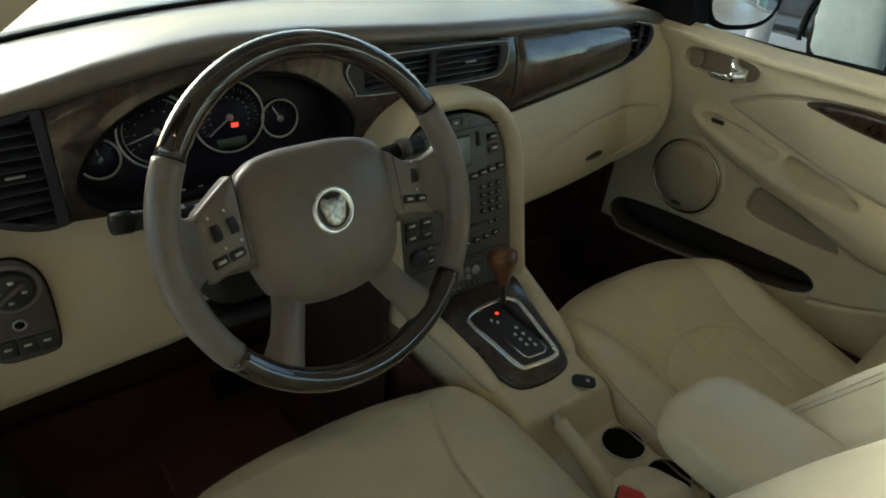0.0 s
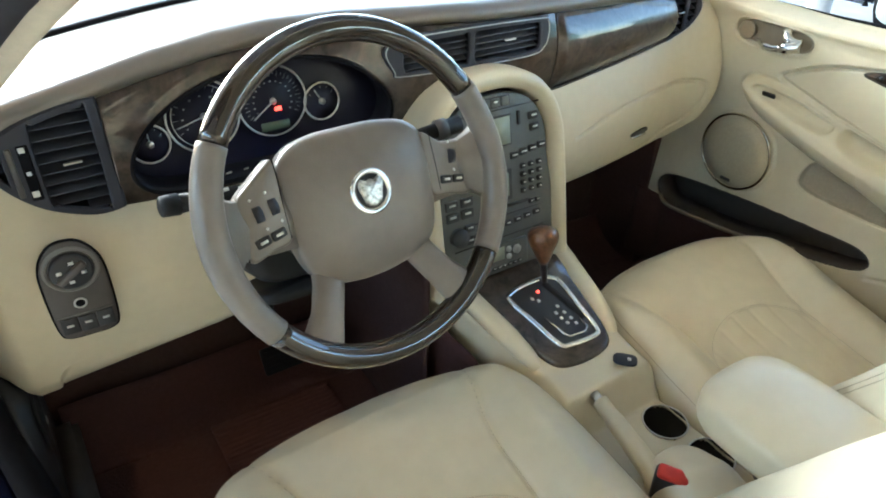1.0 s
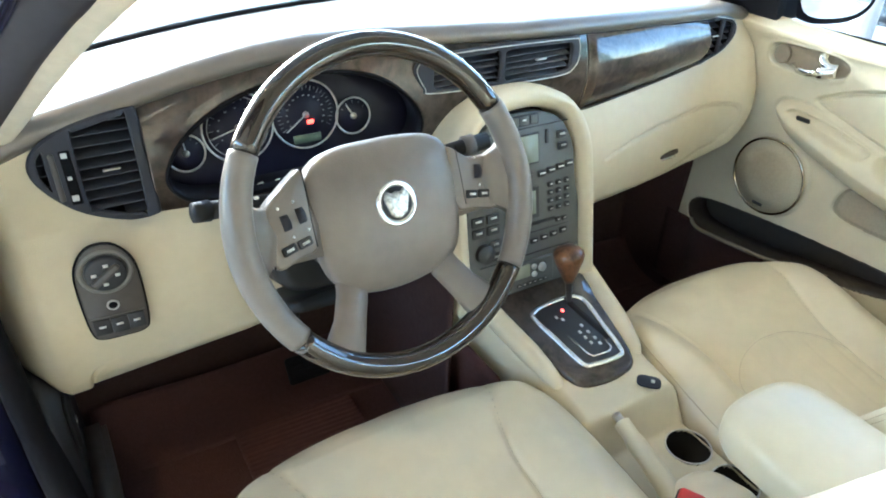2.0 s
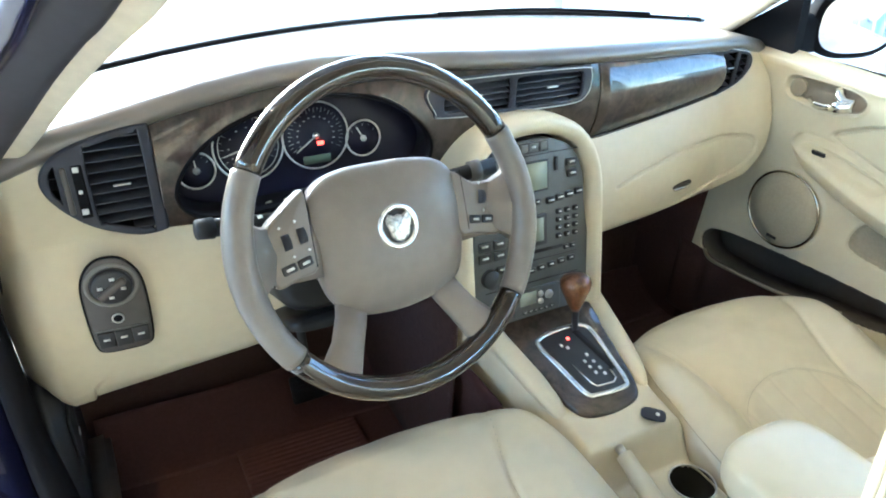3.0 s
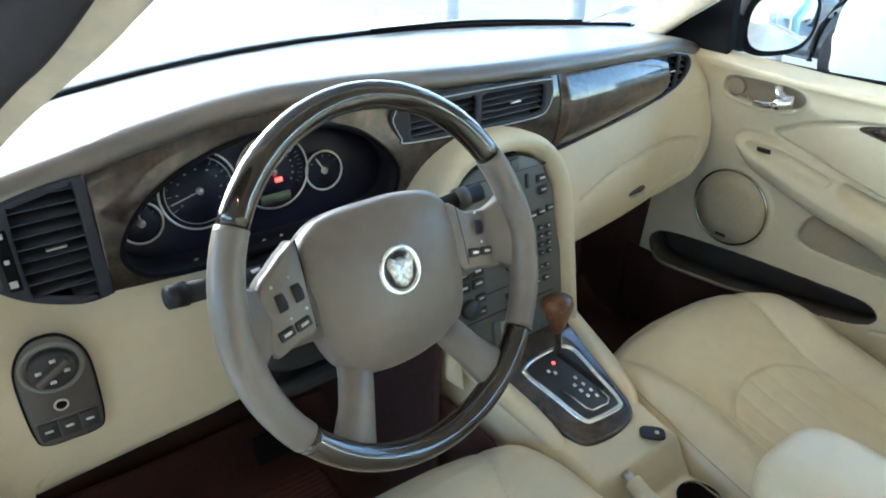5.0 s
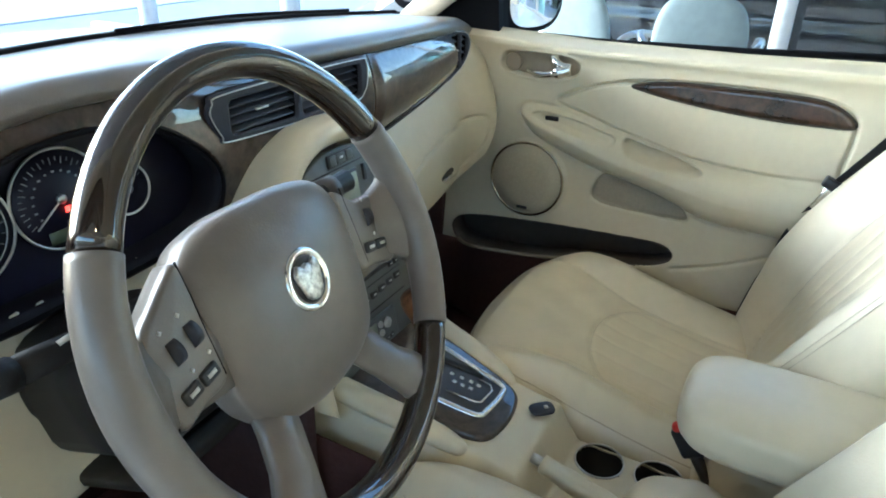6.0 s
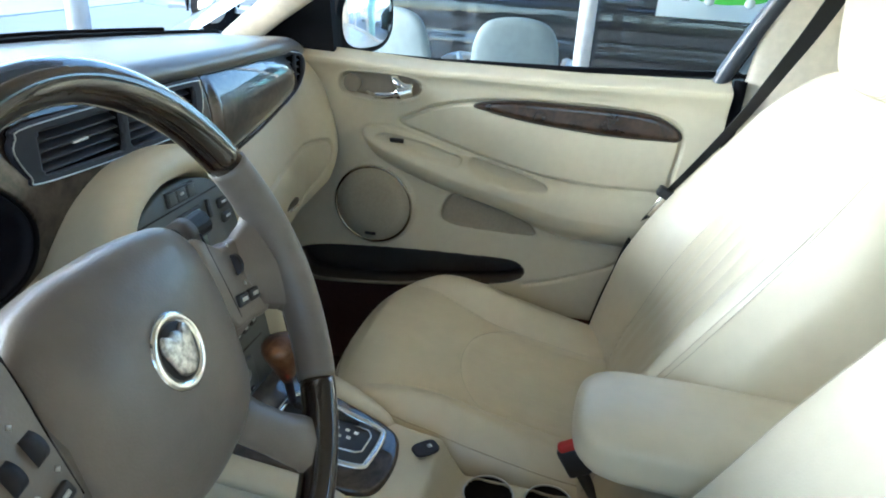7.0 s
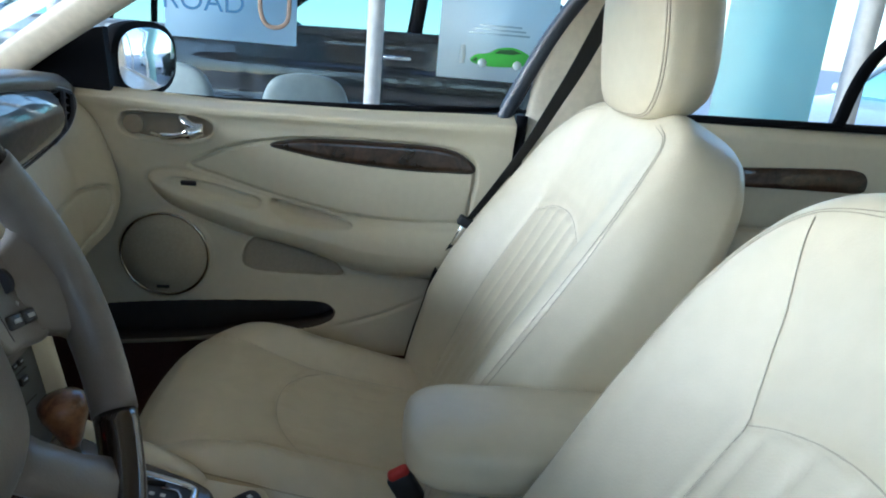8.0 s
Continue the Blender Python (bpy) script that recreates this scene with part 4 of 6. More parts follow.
def roller(x, y, a):
    m = mPL @ pose(x, y, -0.002, 0, 0, a)
    ro = bar("roller_switch", [m @ Vector((-0.0045, 0, 0)), m @ Vector((0.0045, 0, 0))], 0.0094, VENT, wheel, "ribbed dark roller switch", seg=28, flat=0.75, up=tuple(m.to_3x3() @ Vector((0, 0, 1))))
    for k in (-1, 1):
        block("roller_mark", m @ pose(-0.003 * k, k * 0.0175, 0.0028, 0, 0, 40), (0.0028, 0.0028, 0.0006), MARK, ro, bevel=0)


def pod_button(x, y, a, w):
    b_ = block("wheel_button", mPL @ pose(x, y, 0.001, 0, 0, a), (w, 0.0105, 0.005), BLACK, wheel, bevel=0.002)
    block("button_mark", mPL @ pose(x, y, 0.0037, 0, 0, a), (w * 0.5, 0.003, 0.0005), MARK, b_, bevel=0)


roller(-0.127, 0.012, 8)
roller(-0.1085, 0.016, 8)
pod_button(-0.1295, -0.0175, 12, 0.0175)
pod_button(-0.1105, -0.0140, 12, 0.0175)
roller(0.134, 0.015, -8)
pod_button(0.1195, -0.0115, -10, 0.017)
pod_button(0.1380, -0.0145, -10, 0.017)

# brake pedal in the dark footwell
pedal = thing("brake_pedal", "black rubber-faced brake pedal in the carpeted footwell", "pedal", place=(-0.374, 0.44, 0.22))
block("pedal_pad", pose(-0.374, 0.405, 0.232, 62, 0, 0), (0.085, 0.055, 0.014), RUBBER, pedal, bevel=0.005, seg=3)
for i in range(5):
    block("pedal_rib", pose(-0.374, 0.405, 0.232, 62, 0, 0) @ pose(0, -0.020 + i * 0.010, 0.008), (0.070, 0.003, 0.002), RUBBER, pedal, bevel=0.0008)
bar("pedal_arm", curve([(-0.372, 0.412, 0.236), (-0.370, 0.46, 0.30), (-0.368, 0.50, 0.42), (-0.368, 0.56, 0.53), (-0.368, 0.635, 0.56)], 6, False), 0.009, BLACK, pedal, seg=10)

# ribbed heel mat on the driver's carpet
MATRED = material("red_brown_rubber_mat", (0.086, 0.039, 0.036), 0.85, second=(0.074, 0.033, 0.031), scale=60, spec=0.25)
mat = relief("heel_mat", spread(-0.53, -0.27, 30), spread(0.26, 0.445, 110), lambda U, V: (U, V - 0.03 * U, FLOOR_Z + 0.008 + 0.0011 * np.sin(V * math.tau / 0.0125)), MATRED, None, thick=0.005, flip=False)
tagged(mat, "ribbed red-brown heel mat on the driver's carpet", "mat")

# steering column and stalks
column = thing("steering_column", "black plastic steering column shroud with two stalks", "steering column", place=(-0.37, 0.15, 0.70))
rings = []
for d_, w, h in ((-0.045, 0.040, 0.040), (-0.08, 0.048, 0.046), (-0.15, 0.055, 0.050), (-0.26, 0.070, 0.055), (-0.33, 0.07, 0.055)):
    rings.append([mW @ Vector((w * math.copysign(abs(math.cos(a)) ** 0.7, math.cos(a)), -0.03 + h * math.copysign(abs(math.sin(a)) ** 0.7, math.sin(a)), d_)) for a in (math.tau * j / 24 for j in range(24))])
v, f = loft(rings)
link("shroud", v, f, COLUMNBLACK, column)


def shroud(name, mat, w, y0, y1, d0, d1, label):
    """One half of the column cover, rounded at its edges."""
    rings = []
    for d_, k in ((d0, 0.86), (d0 - 0.008, 0.96), (d0 - 0.02, 1.0), (d1, 0.9)):
        rings.append([mW @ Vector((w * k * math.copysign(abs(math.cos(a)) ** 0.5, math.cos(a)), (y0 + y1) / 2 + (y1 - y0) / 2 * k * math.copysign(abs(math.sin(a)) ** 0.5, math.sin(a)), d_)) for a in (math.tau * j / 28 for j in range(28))])
    v, f = loft(rings)
    return link(name, v, f, mat, column, label)


shroud("lower_cover", COLUMNBLACK, 0.094, -0.132, -0.108, -0.165, -0.28, "black lower half of the column cover")
shroud("stalk_housing", COLUMNBLACK, 0.100, -0.106, 0.015, -0.160, -0.28, "black housing behind the control stalks")

bar("indicator_stalk", [(-0.44, 0.115, 0.765), (-0.505, 0.095, 0.778), (-0.56, 0.085, 0.788)], [0.009, 0.010, 0.011], COLUMNBLACK, column, "black indicator stalk", seg=14)
bar("stalk_end", [(-0.560, 0.085, 0.788), (-0.578, 0.082, 0.791)], [0.0125, 0.0115], COLUMNBLACK, column, "dark twist end of the stalk", seg=16)
for k, w_ in ((0.25, 0.010), (0.45, 0.006), (0.62, 0.012)):
    q_ = Vector((-0.46, 0.104, 0.7715)).lerp(Vector((-0.56, 0.080, 0.795)), k)
    block("stalk_mark", Matrix.Translation(q_ + Vector((0.0, -0.006, 0.0075))) @ pose(0, 0, 0, 40, 0, 8), (w_, 0.004, 0.001), MARK, column, bevel=0)
bar("wiper_stalk", [(-0.30, 0.115, 0.770), (-0.25, 0.105, 0.785), (-0.18, 0.095, 0.795)], [0.009, 0.010, 0.012], COLUMNBLACK, column, "black wiper stalk", seg=14)
bar("stalk_ring", [(-0.215, 0.100, 0.790), (-0.200, 0.098, 0.792)], [0.0145, 0.0145], SWITCH, column, seg=16)
# ---------------------------------------------------------------- centre console
console = thing("centre_console", "cream centre console with walnut shift plate and cup holders", "console", place=(0, -0.05, 0.06))
def con_top(y):
    return np.interp(y, [-0.62, -0.31, -0.127, -0.104, -0.092, -0.04, 0.0, 0.10, 0.20, 0.26], [0.315, 0.315, 0.317, 0.352, 0.376, 0.386, 0.392, 0.420, 0.448, 0.47])


def con_half(y):
    return np.interp(y, [-0.62, -0.15, -0.04, 0.06, 0.16, 0.26], [0.105, 0.105, 0.100, 0.108, 0.128, 0.150])


CUPS = [(0.062, -0.170, 0.036), (0.069, -0.257, 0.035)]


def con_f(U, V):
    # U across: -1..1 is the top, beyond it the sides fall to the floor
    y = V
    half, top = con_half(y), con_top(y)
    a = np.abs(U)
    x = np.sign(U) * np.where(a <= 1, a * half, half + 0.004 + (a - 1) * 0.02)
    z = np.where(a <= 1, top - 0.016 * np.clip((a - 0.82) / 0.18, 0, 1) ** 2, top - 0.016 - (a - 1) * (top - 0.016 - 0.06) * 1.0)
    return x, y, z


def con_cut(U, V):
    x = U * con_half(V)
    hole = np.zeros(U.shape, bool)
    for cx, cy, r_ in CUPS:
        hole |= (np.hypot(x - cx, V - cy) < r_) & (np.abs(U) < 1)
    return hole


relief("console_body", np.concatenate([spread(-2, -1.02, 10), spread(-1, 1, 120), spread(1.02, 2, 10)]), spread(-0.62, 0.26, 200), con_f, TRIM, console, "cream console moulding", cut=con_cut, thick=0.003)
CUPBLACK = material("cup_rubber", (0.010, 0.010, 0.010), 0.8)
for cx, cy, r_ in CUPS:
    turned("cup_holder", Matrix.Translation((cx, cy, 0.245)), [(0.0005, 0.0), (r_ - 0.003, 0.0), (r_ + 0.003, 0.070)], CUPBLACK, console, "deep black cup holder", seg=40, caps=False)
    hoop("cup_ring", [(r_ * math.cos(a), r_ * math.sin(a)) for a in (math.tau * i / 48 for i in range(48))], Matrix.Translation((cx, cy, 0.3180)), 0.0015, SILVER, console, "thin silver cup ring")
# walnut shift plate
mP = frame_of((0, 0.075, 0.412), (1, 0, 0), (0, 0.965, 0.26))
PLATE = curve([(-0.094, 0.100), (-0.089, 0.04), (-0.080, -0.03), (-0.070, -0.085), (-0.055, -0.112), (-0.02, -0.122), (0.02, -0.122), (0.055, -0.112), (0.070, -0.085), (0.080, -0.03), (0.089, 0.04), (0.094, 0.100)], 6)
plate = slab("shift_plate", PLATE, mP @ Matrix.Translation((0, 0, -0.006)), 0.018, BURL, console, "glossy burl walnut shift surround", bevel=0.008, steps=5)
GATE = curve([(-0.055, 0.034), (-0.045, 0.046), (-0.017, 0.052), (0.03, 0.052), (0.050, 0.044), (0.057, 0.026), (0.053, -0.03), (0.049, -0.080), (0.035, -0.091), (-0.015, -0.088), (-0.033, -0.078), (-0.045, -0.02)], 5)
slab("gate_plate", GATE, mP @ Matrix.Translation((0, 0, 0.012)), 0.003, BLACK, plate, "black selector gate plate")
hoop("gate_trim", GATE, mP, 0.0052, CHROME, plate, "bright chrome gate trim", lift=0.015, flat=0.8)
SLOTG = material("black_slot", (0.006, 0.006, 0.006), 0.8)
block("selector_slot", mP @ pose(0.036, -0.006, 0.0155, 0, 0, 12), (0.012, 0.095, 0.002), SLOTG, plate, bevel=0)
bar("gate_edge", [mP @ Vector((x, y, 0.016)) for x, y in ((-0.022, -0.022), (-0.012, -0.066), (-0.006, -0.074), (0.026, -0.077), (0.036, -0.070), (0.034, -0.050))], 0.0020, CHROME, plate, "bright inner edge of the gate", seg=8)
for x_, y_ in ((0.016, -0.012), (0.004, -0.023), (0.019, -0.028), (0.006, -0.036), (0.022, -0.043), (0.009, -0.049), (0.023, -0.056), (-0.016, 0.020), (-0.008, 0.012)):
    block("gate_mark", mP @ pose(x_, y_, 0.0156), (0.005, 0.006, 0.0008), MARK, plate, bevel=0)
block("gate_lamp", mP @ pose(0.004, 0.029, 0.0158), (0.005, 0.005, 0.0012), LAMP, plate, "small red indicator lamp", bevel=0)
base_p = mP @ Vector((0.030, 0.043, 0.012))
top_p = Vector((0.027, 0.124, 0.516))
lev = bar("shift_lever", [base_p, base_p + (top_p - base_p) * 0.5, base_p + (top_p - base_p) * 0.75], [0.0055, 0.0065, 0.009], BLACK, console, "slim black shift lever", seg=14)
ax = (top_p - base_p).normalized()
mK = Matrix.Translation(top_p) @ ax.to_track_quat("Z", "Y").to_matrix().to_4x4()
turned("shift_knob", mK, [(0.0005, -0.042), (0.009, -0.040), (0.013, -0.030), (0.019, -0.014), (0.0255, 0.002), (0.0275, 0.012), (0.0265, 0.020), (0.021, 0.026), (0.010, 0.0295), (0.0005, 0.030)], KNOBWOOD, lev, "pear-shaped polished wooden knob")
# raised rails beside the plate
for s_ in (-1, 1):
    rp = curve([(s_ * 0.119, 0.120, 0.004), (s_ * 0.110, 0.06, 0.004), (s_ * 0.099, -0.01, 0.004), (s_ * 0.090, -0.065, 0.001), (s_ * 0.083, -0.098, -0.006)], 5, False)
    v, f = sweep([mP @ p for p in rp], [0.020] * 12 + [0.019, 0.018, 0.0175, 0.0165, 0.0155, 0.014, 0.012, 0.009, 0.005], 16, False, 0.85, mP.to_3x3() @ Vector((0, 0, 1)))
    link("console_rail", v, f, TRIM, console, "raised cream rail beside the shift plate")
    # carpet on the foot of the console in the footwell
    relief("console_carpet", spread(-0.02, 0.30, 30), spread(0, 1, 10), lambda U, V: (s_ * (con_half(U) + 0.028), U, 0.06 + (con_top(U) - 0.055 - 0.20 * (1 - ease((U + 0.02) / 0.10)) - 0.06) * V), CARPET, console, "maroon carpet on the console foot")
# console side under the dash, shade put into the darker colour
relief("console_carpet", spread(0.165, 0.62, 24), spread(0.06, 0.52, 12), lambda U, V: (-(0.184 + 0.004 * np.sin(9 * U + 5 * V)), U, V), SHADECARPET, console, "console side under the dash, carpet colour darkened for its shade")
# button behind the gate
mB = frame_of((0.052, -0.076, 0.384), (0.72, -0.68, -0.05), (0.68, 0.72, 0.12))
OV = [(0.020 * math.copysign(abs(math.cos(a)) ** 0.6, math.cos(a)), 0.0125 * math.copysign(abs(math.sin(a)) ** 0.6, math.sin(a))) for a in (math.tau * i / 32 for i in range(32))]
cb = slab("console_switch", OV, mB, 0.004, VENT, console, "small dark oval switch", bevel=0.002)
block("switch_mark", mB @ pose(0.006, 0, 0.0045), (0.006, 0.006, 0.001), MARK, cb, bevel=0)
# handbrake
hb = thing("handbrake", "cream handbrake lever with a silver push button", "handbrake", place=(-0.05, -0.28, 0.32))
hp = [(-0.037, -0.112, 0.368), (-0.041, -0.15, 0.360), (-0.046, -0.20, 0.350), (-0.052, -0.25, 0.338), (-0.056, -0.30, 0.325)]
bar("grip", curve(hp, 4, False), [0.0135] * 4 + [0.0155] * 4 + [0.0170] * 4 + [0.019] * 5, TRIM, hb, "cream plastic grip", seg=16)
bar("push_button", [(-0.0355, -0.096, 0.371), (-0.037, -0.113, 0.368)], 0.0075, SILVER, hb, "silver push button", seg=14)
BOOT = [(0.058 * math.copysign(abs(math.cos(a)) ** 0.8, math.cos(a)), 0.100 * math.copysign(abs(math.sin(a)) ** 0.8, math.sin(a))) for a in (math.tau * i / 48 for i in range(48))]
cushion("gaiter", BOOT, pose(-0.022, -0.322, 0.316), lambda x, y: 0.080 + 0.010 * (y / 0.1) + 0.0035 * np.sin(90 * y + 30 * x) + 0.0025 * np.sin(70 * x - 40 * y), LEATHER, hb, "creased cream leather gaiter", rings=30, power=2.3, back=0.004)
# armrest
arm = thing("armrest", "padded cream leather centre armrest", "armrest", place=(0.0, -0.43, 0.45))
ARM = curve([(-0.080, -0.14), (-0.083, 0.0), (-0.081, 0.10), (-0.074, 0.142), (-0.048, 0.164), (0, 0.169), (0.048, 0.164), (0.074, 0.142), (0.081, 0.10), (0.083, 0.0), (0.080, -0.14), (0.05, -0.16), (-0.05, -0.16)], 6)
v, f = loft([[Vector((p[0] * k, -0.50 + p[1] * k * 0.55, z)) for p in ARM] for k, z in ((0.80, 0.31), (0.86, 0.45), (0.90, 0.500))])
link("armrest_box", v, f, TRIM, arm, "cream plastic box under the pad")
cushion("armrest_pad", ARM, pose(0.0, -0.437, 0.522), lambda x, y: 0.042 + 0.003 * (y / 0.16) - 0.8 * x ** 2, LEATHER, arm, "plump cream leather pad", rings=40, power=4.6, back=0.034)

# ---------------------------------------------------------------- seats
CUSH = curve([(-0.255, -0.24), (-0.278, -0.12), (-0.280, 0.06), (-0.268, 0.17), (-0.225, 0.232), (-0.13, 0.262), (0, 0.270), (0.13, 0.262), (0.225, 0.232), (0.268, 0.17), (0.280, 0.06), (0.278, -0.12), (0.255, -0.24), (0.15, -0.28), (-0.15, -0.28)], 10)
BACK = curve([(-0.240, -0.03), (-0.272, 0.10), (-0.278, 0.32), (-0.272, 0.48), (-0.242, 0.598), (-0.186, 0.666), (-0.09, 0.692), (0, 0.695), (0.09, 0.692), (0.186, 0.666), (0.242, 0.598), (0.272, 0.48), (0.278, 0.32), (0.272, 0.10), (0.240, -0.03), (0.12, -0.05), (-0.12, -0.05)], 9)
HEAD = curve([(-0.10, 0.0), (-0.128, 0.05), (-0.132, 0.13), (-0.118, 0.195), (-0.07, 0.222), (0, 0.228), (0.07, 0.222), (0.118, 0.195), (0.132, 0.13), (0.128, 0.05), (0.10, 0.0), (0.05, -0.012), (-0.05, -0.012)], 8)


def groove(d, w=0.003):
    return np.exp(-(d / w) ** 2)


# heights of the cushion along its length: the sunken middle and the bolsters; the passenger's falls steeply to the rear
LEVEL = ([-0.28, -0.13, 0.08, 0.20, 0.30], [0.045, 0.058, 0.102, 0.128, 0.120], [0.095, 0.115, 0.142, 0.146, 0.128])
STEEP = ([-0.28, -0.20, -0.08, 0.05, 0.10, 0.19, 0.27, 0.32], [0.022, 0.026, 0.040, 0.066, 0.082, 0.112, 0.128, 0.122], [0.030, 0.040, 0.072, 0.112, 0.132, 0.154, 0.154, 0.138])


def cush_h(x, y, bow, rise):
    """Height of the cushion: a sunken centre that falls to the rear, raised bolsters, an arched pleated panel."""
    a = np.abs(x)
    seam = 0.138 + 0.052 * ease((y - 0.06) / 0.22)
    mid, side = np.interp(y, rise[0], rise[1]), np.interp(y, rise[0], rise[2])
    h = mid + (side - mid) * ease((a - seam + 0.015) / 0.085)
    h = h - 0.006 * groove(a - seam, 0.0035)
    arc = bow - 0.095 + 0.095 * np.sqrt(np.clip(1 - (a / 0.139) ** 2, 0, 1))
    inside = a < 0.137
    h = h - 0.005 * groove((y - arc) * np.interp(a, [0, 0.09, 0.139], [1.0, 0.75, 0.2]), 0.0035) * inside
    pleat = np.abs(np.sin(math.pi * (x + 0.02) / 0.046))
    h = h - 0.0022 * (1 - pleat) ** 3 * (y < arc - 0.004) * inside
    # soft creases where the leather has been sat on
    return h + 0.0012 * np.sin(61 * x + 23 * y) * np.sin(17 * x - 47 * y + 1.0) * ease((0.2 - a) / 0.1)


def inner_seam(y, full):
    """Half width of the pleated panel of a backrest, flaring to the shoulders above its arch."""
    return np.interp(y, [0.0, 0.30, 0.465, 0.55, 0.63], [0.105, 0.118, 0.113, 0.145, 0.190]) * (1.22 if full > 0.5 else 1.0)


def arch_of(x, full):
    """Upper edge of the pleated panel of a backrest."""
    return (0.478 if full > 0.5 else 0.500) - (x / (0.138 if full > 0.5 else 0.113)) ** 2 * 0.035


def back_h(x, y, full):
    """Front of a backrest: a shallow middle between bolsters that fall away to a piped edge. full: how far the bolsters swell."""
    a = np.abs(x)
    mid = np.interp(y, [0.0, 0.10, 0.25, 0.40, 0.50, 0.60, 0.70], [0.085, 0.095, 0.098, 0.093, 0.090, 0.096, 0.100])
    crown = np.interp(y, [0.0, 0.06, 0.18, 0.32, 0.45, 0.55, 0.62, 0.70], [0.135, 0.145, 0.168, 0.156, 0.142, 0.130, 0.120, 0.112])
    crown = 0.108 + (crown - 0.108) * full
    crown = crown + 0.010 * np.exp(-((y - 0.29) / 0.11) ** 2) * (x > 0) * (full > 0.5)
    h = mid + (crown - mid) * ease((a - 0.115) / 0.135) - 0.030 * ease((a - 0.258) / 0.035)
    h = h - 0.004 * groove(a - inner_seam(y, full), 0.0035) * (1 - ease((y - 0.46) / 0.04))
    h = h - 0.004 * groove((y - arch_of(x, full)) * 0.85, 0.0035) * (a < (0.138 if full > 0.5 else 0.113))
    pleat = np.abs(np.sin(math.pi * x / 0.046))
    h = h - 0.0045 * (1 - pleat) ** 2.0 * (y < arch_of(x, full) - 0.004) * (a < inner_seam(y, full) - 0.006)
    return h + 0.0010 * np.sin(37 * x + 11 * y) * np.sin(9 * x + 31 * y)


def seam_on(name, outline, pts, front, m, parent, power=4.5, thick=0.0007, rise=0.0010):
    """A seam that lies on an upholstered body made by cushion()."""
    ring = np.array([(p[0], p[1]) for p in outline])
    c = (ring.max(0) + ring.min(0)) / 2
    ang = np.arctan2(ring[:, 1] - c[1], ring[:, 0] - c[0])
    rad = np.hypot(ring[:, 0] - c[0], ring[:, 1] - c[1])
    o = np.argsort(ang)
    q = np.array([(p[0], p[1]) for p in pts])
    far = np.interp(np.arctan2(q[:, 1] - c[1], q[:, 0] - c[0]), ang[o], rad[o], period=math.tau)
    rho = np.clip(np.hypot(q[:, 0] - c[0], q[:, 1] - c[1]) / far, 0, 0.999)
    h = front(q[:, 0], q[:, 1]) * (1 - rho ** power) ** (1 / power)
    v, f = sweep([m @ Vector((a, b, z + rise)) for (a, b), z in zip(q, h)], thick, 6, False, 0.8, m.to_3x3() @ Vector((0, 0, 1)))
    return link(name, v, f, SEAM, parent)


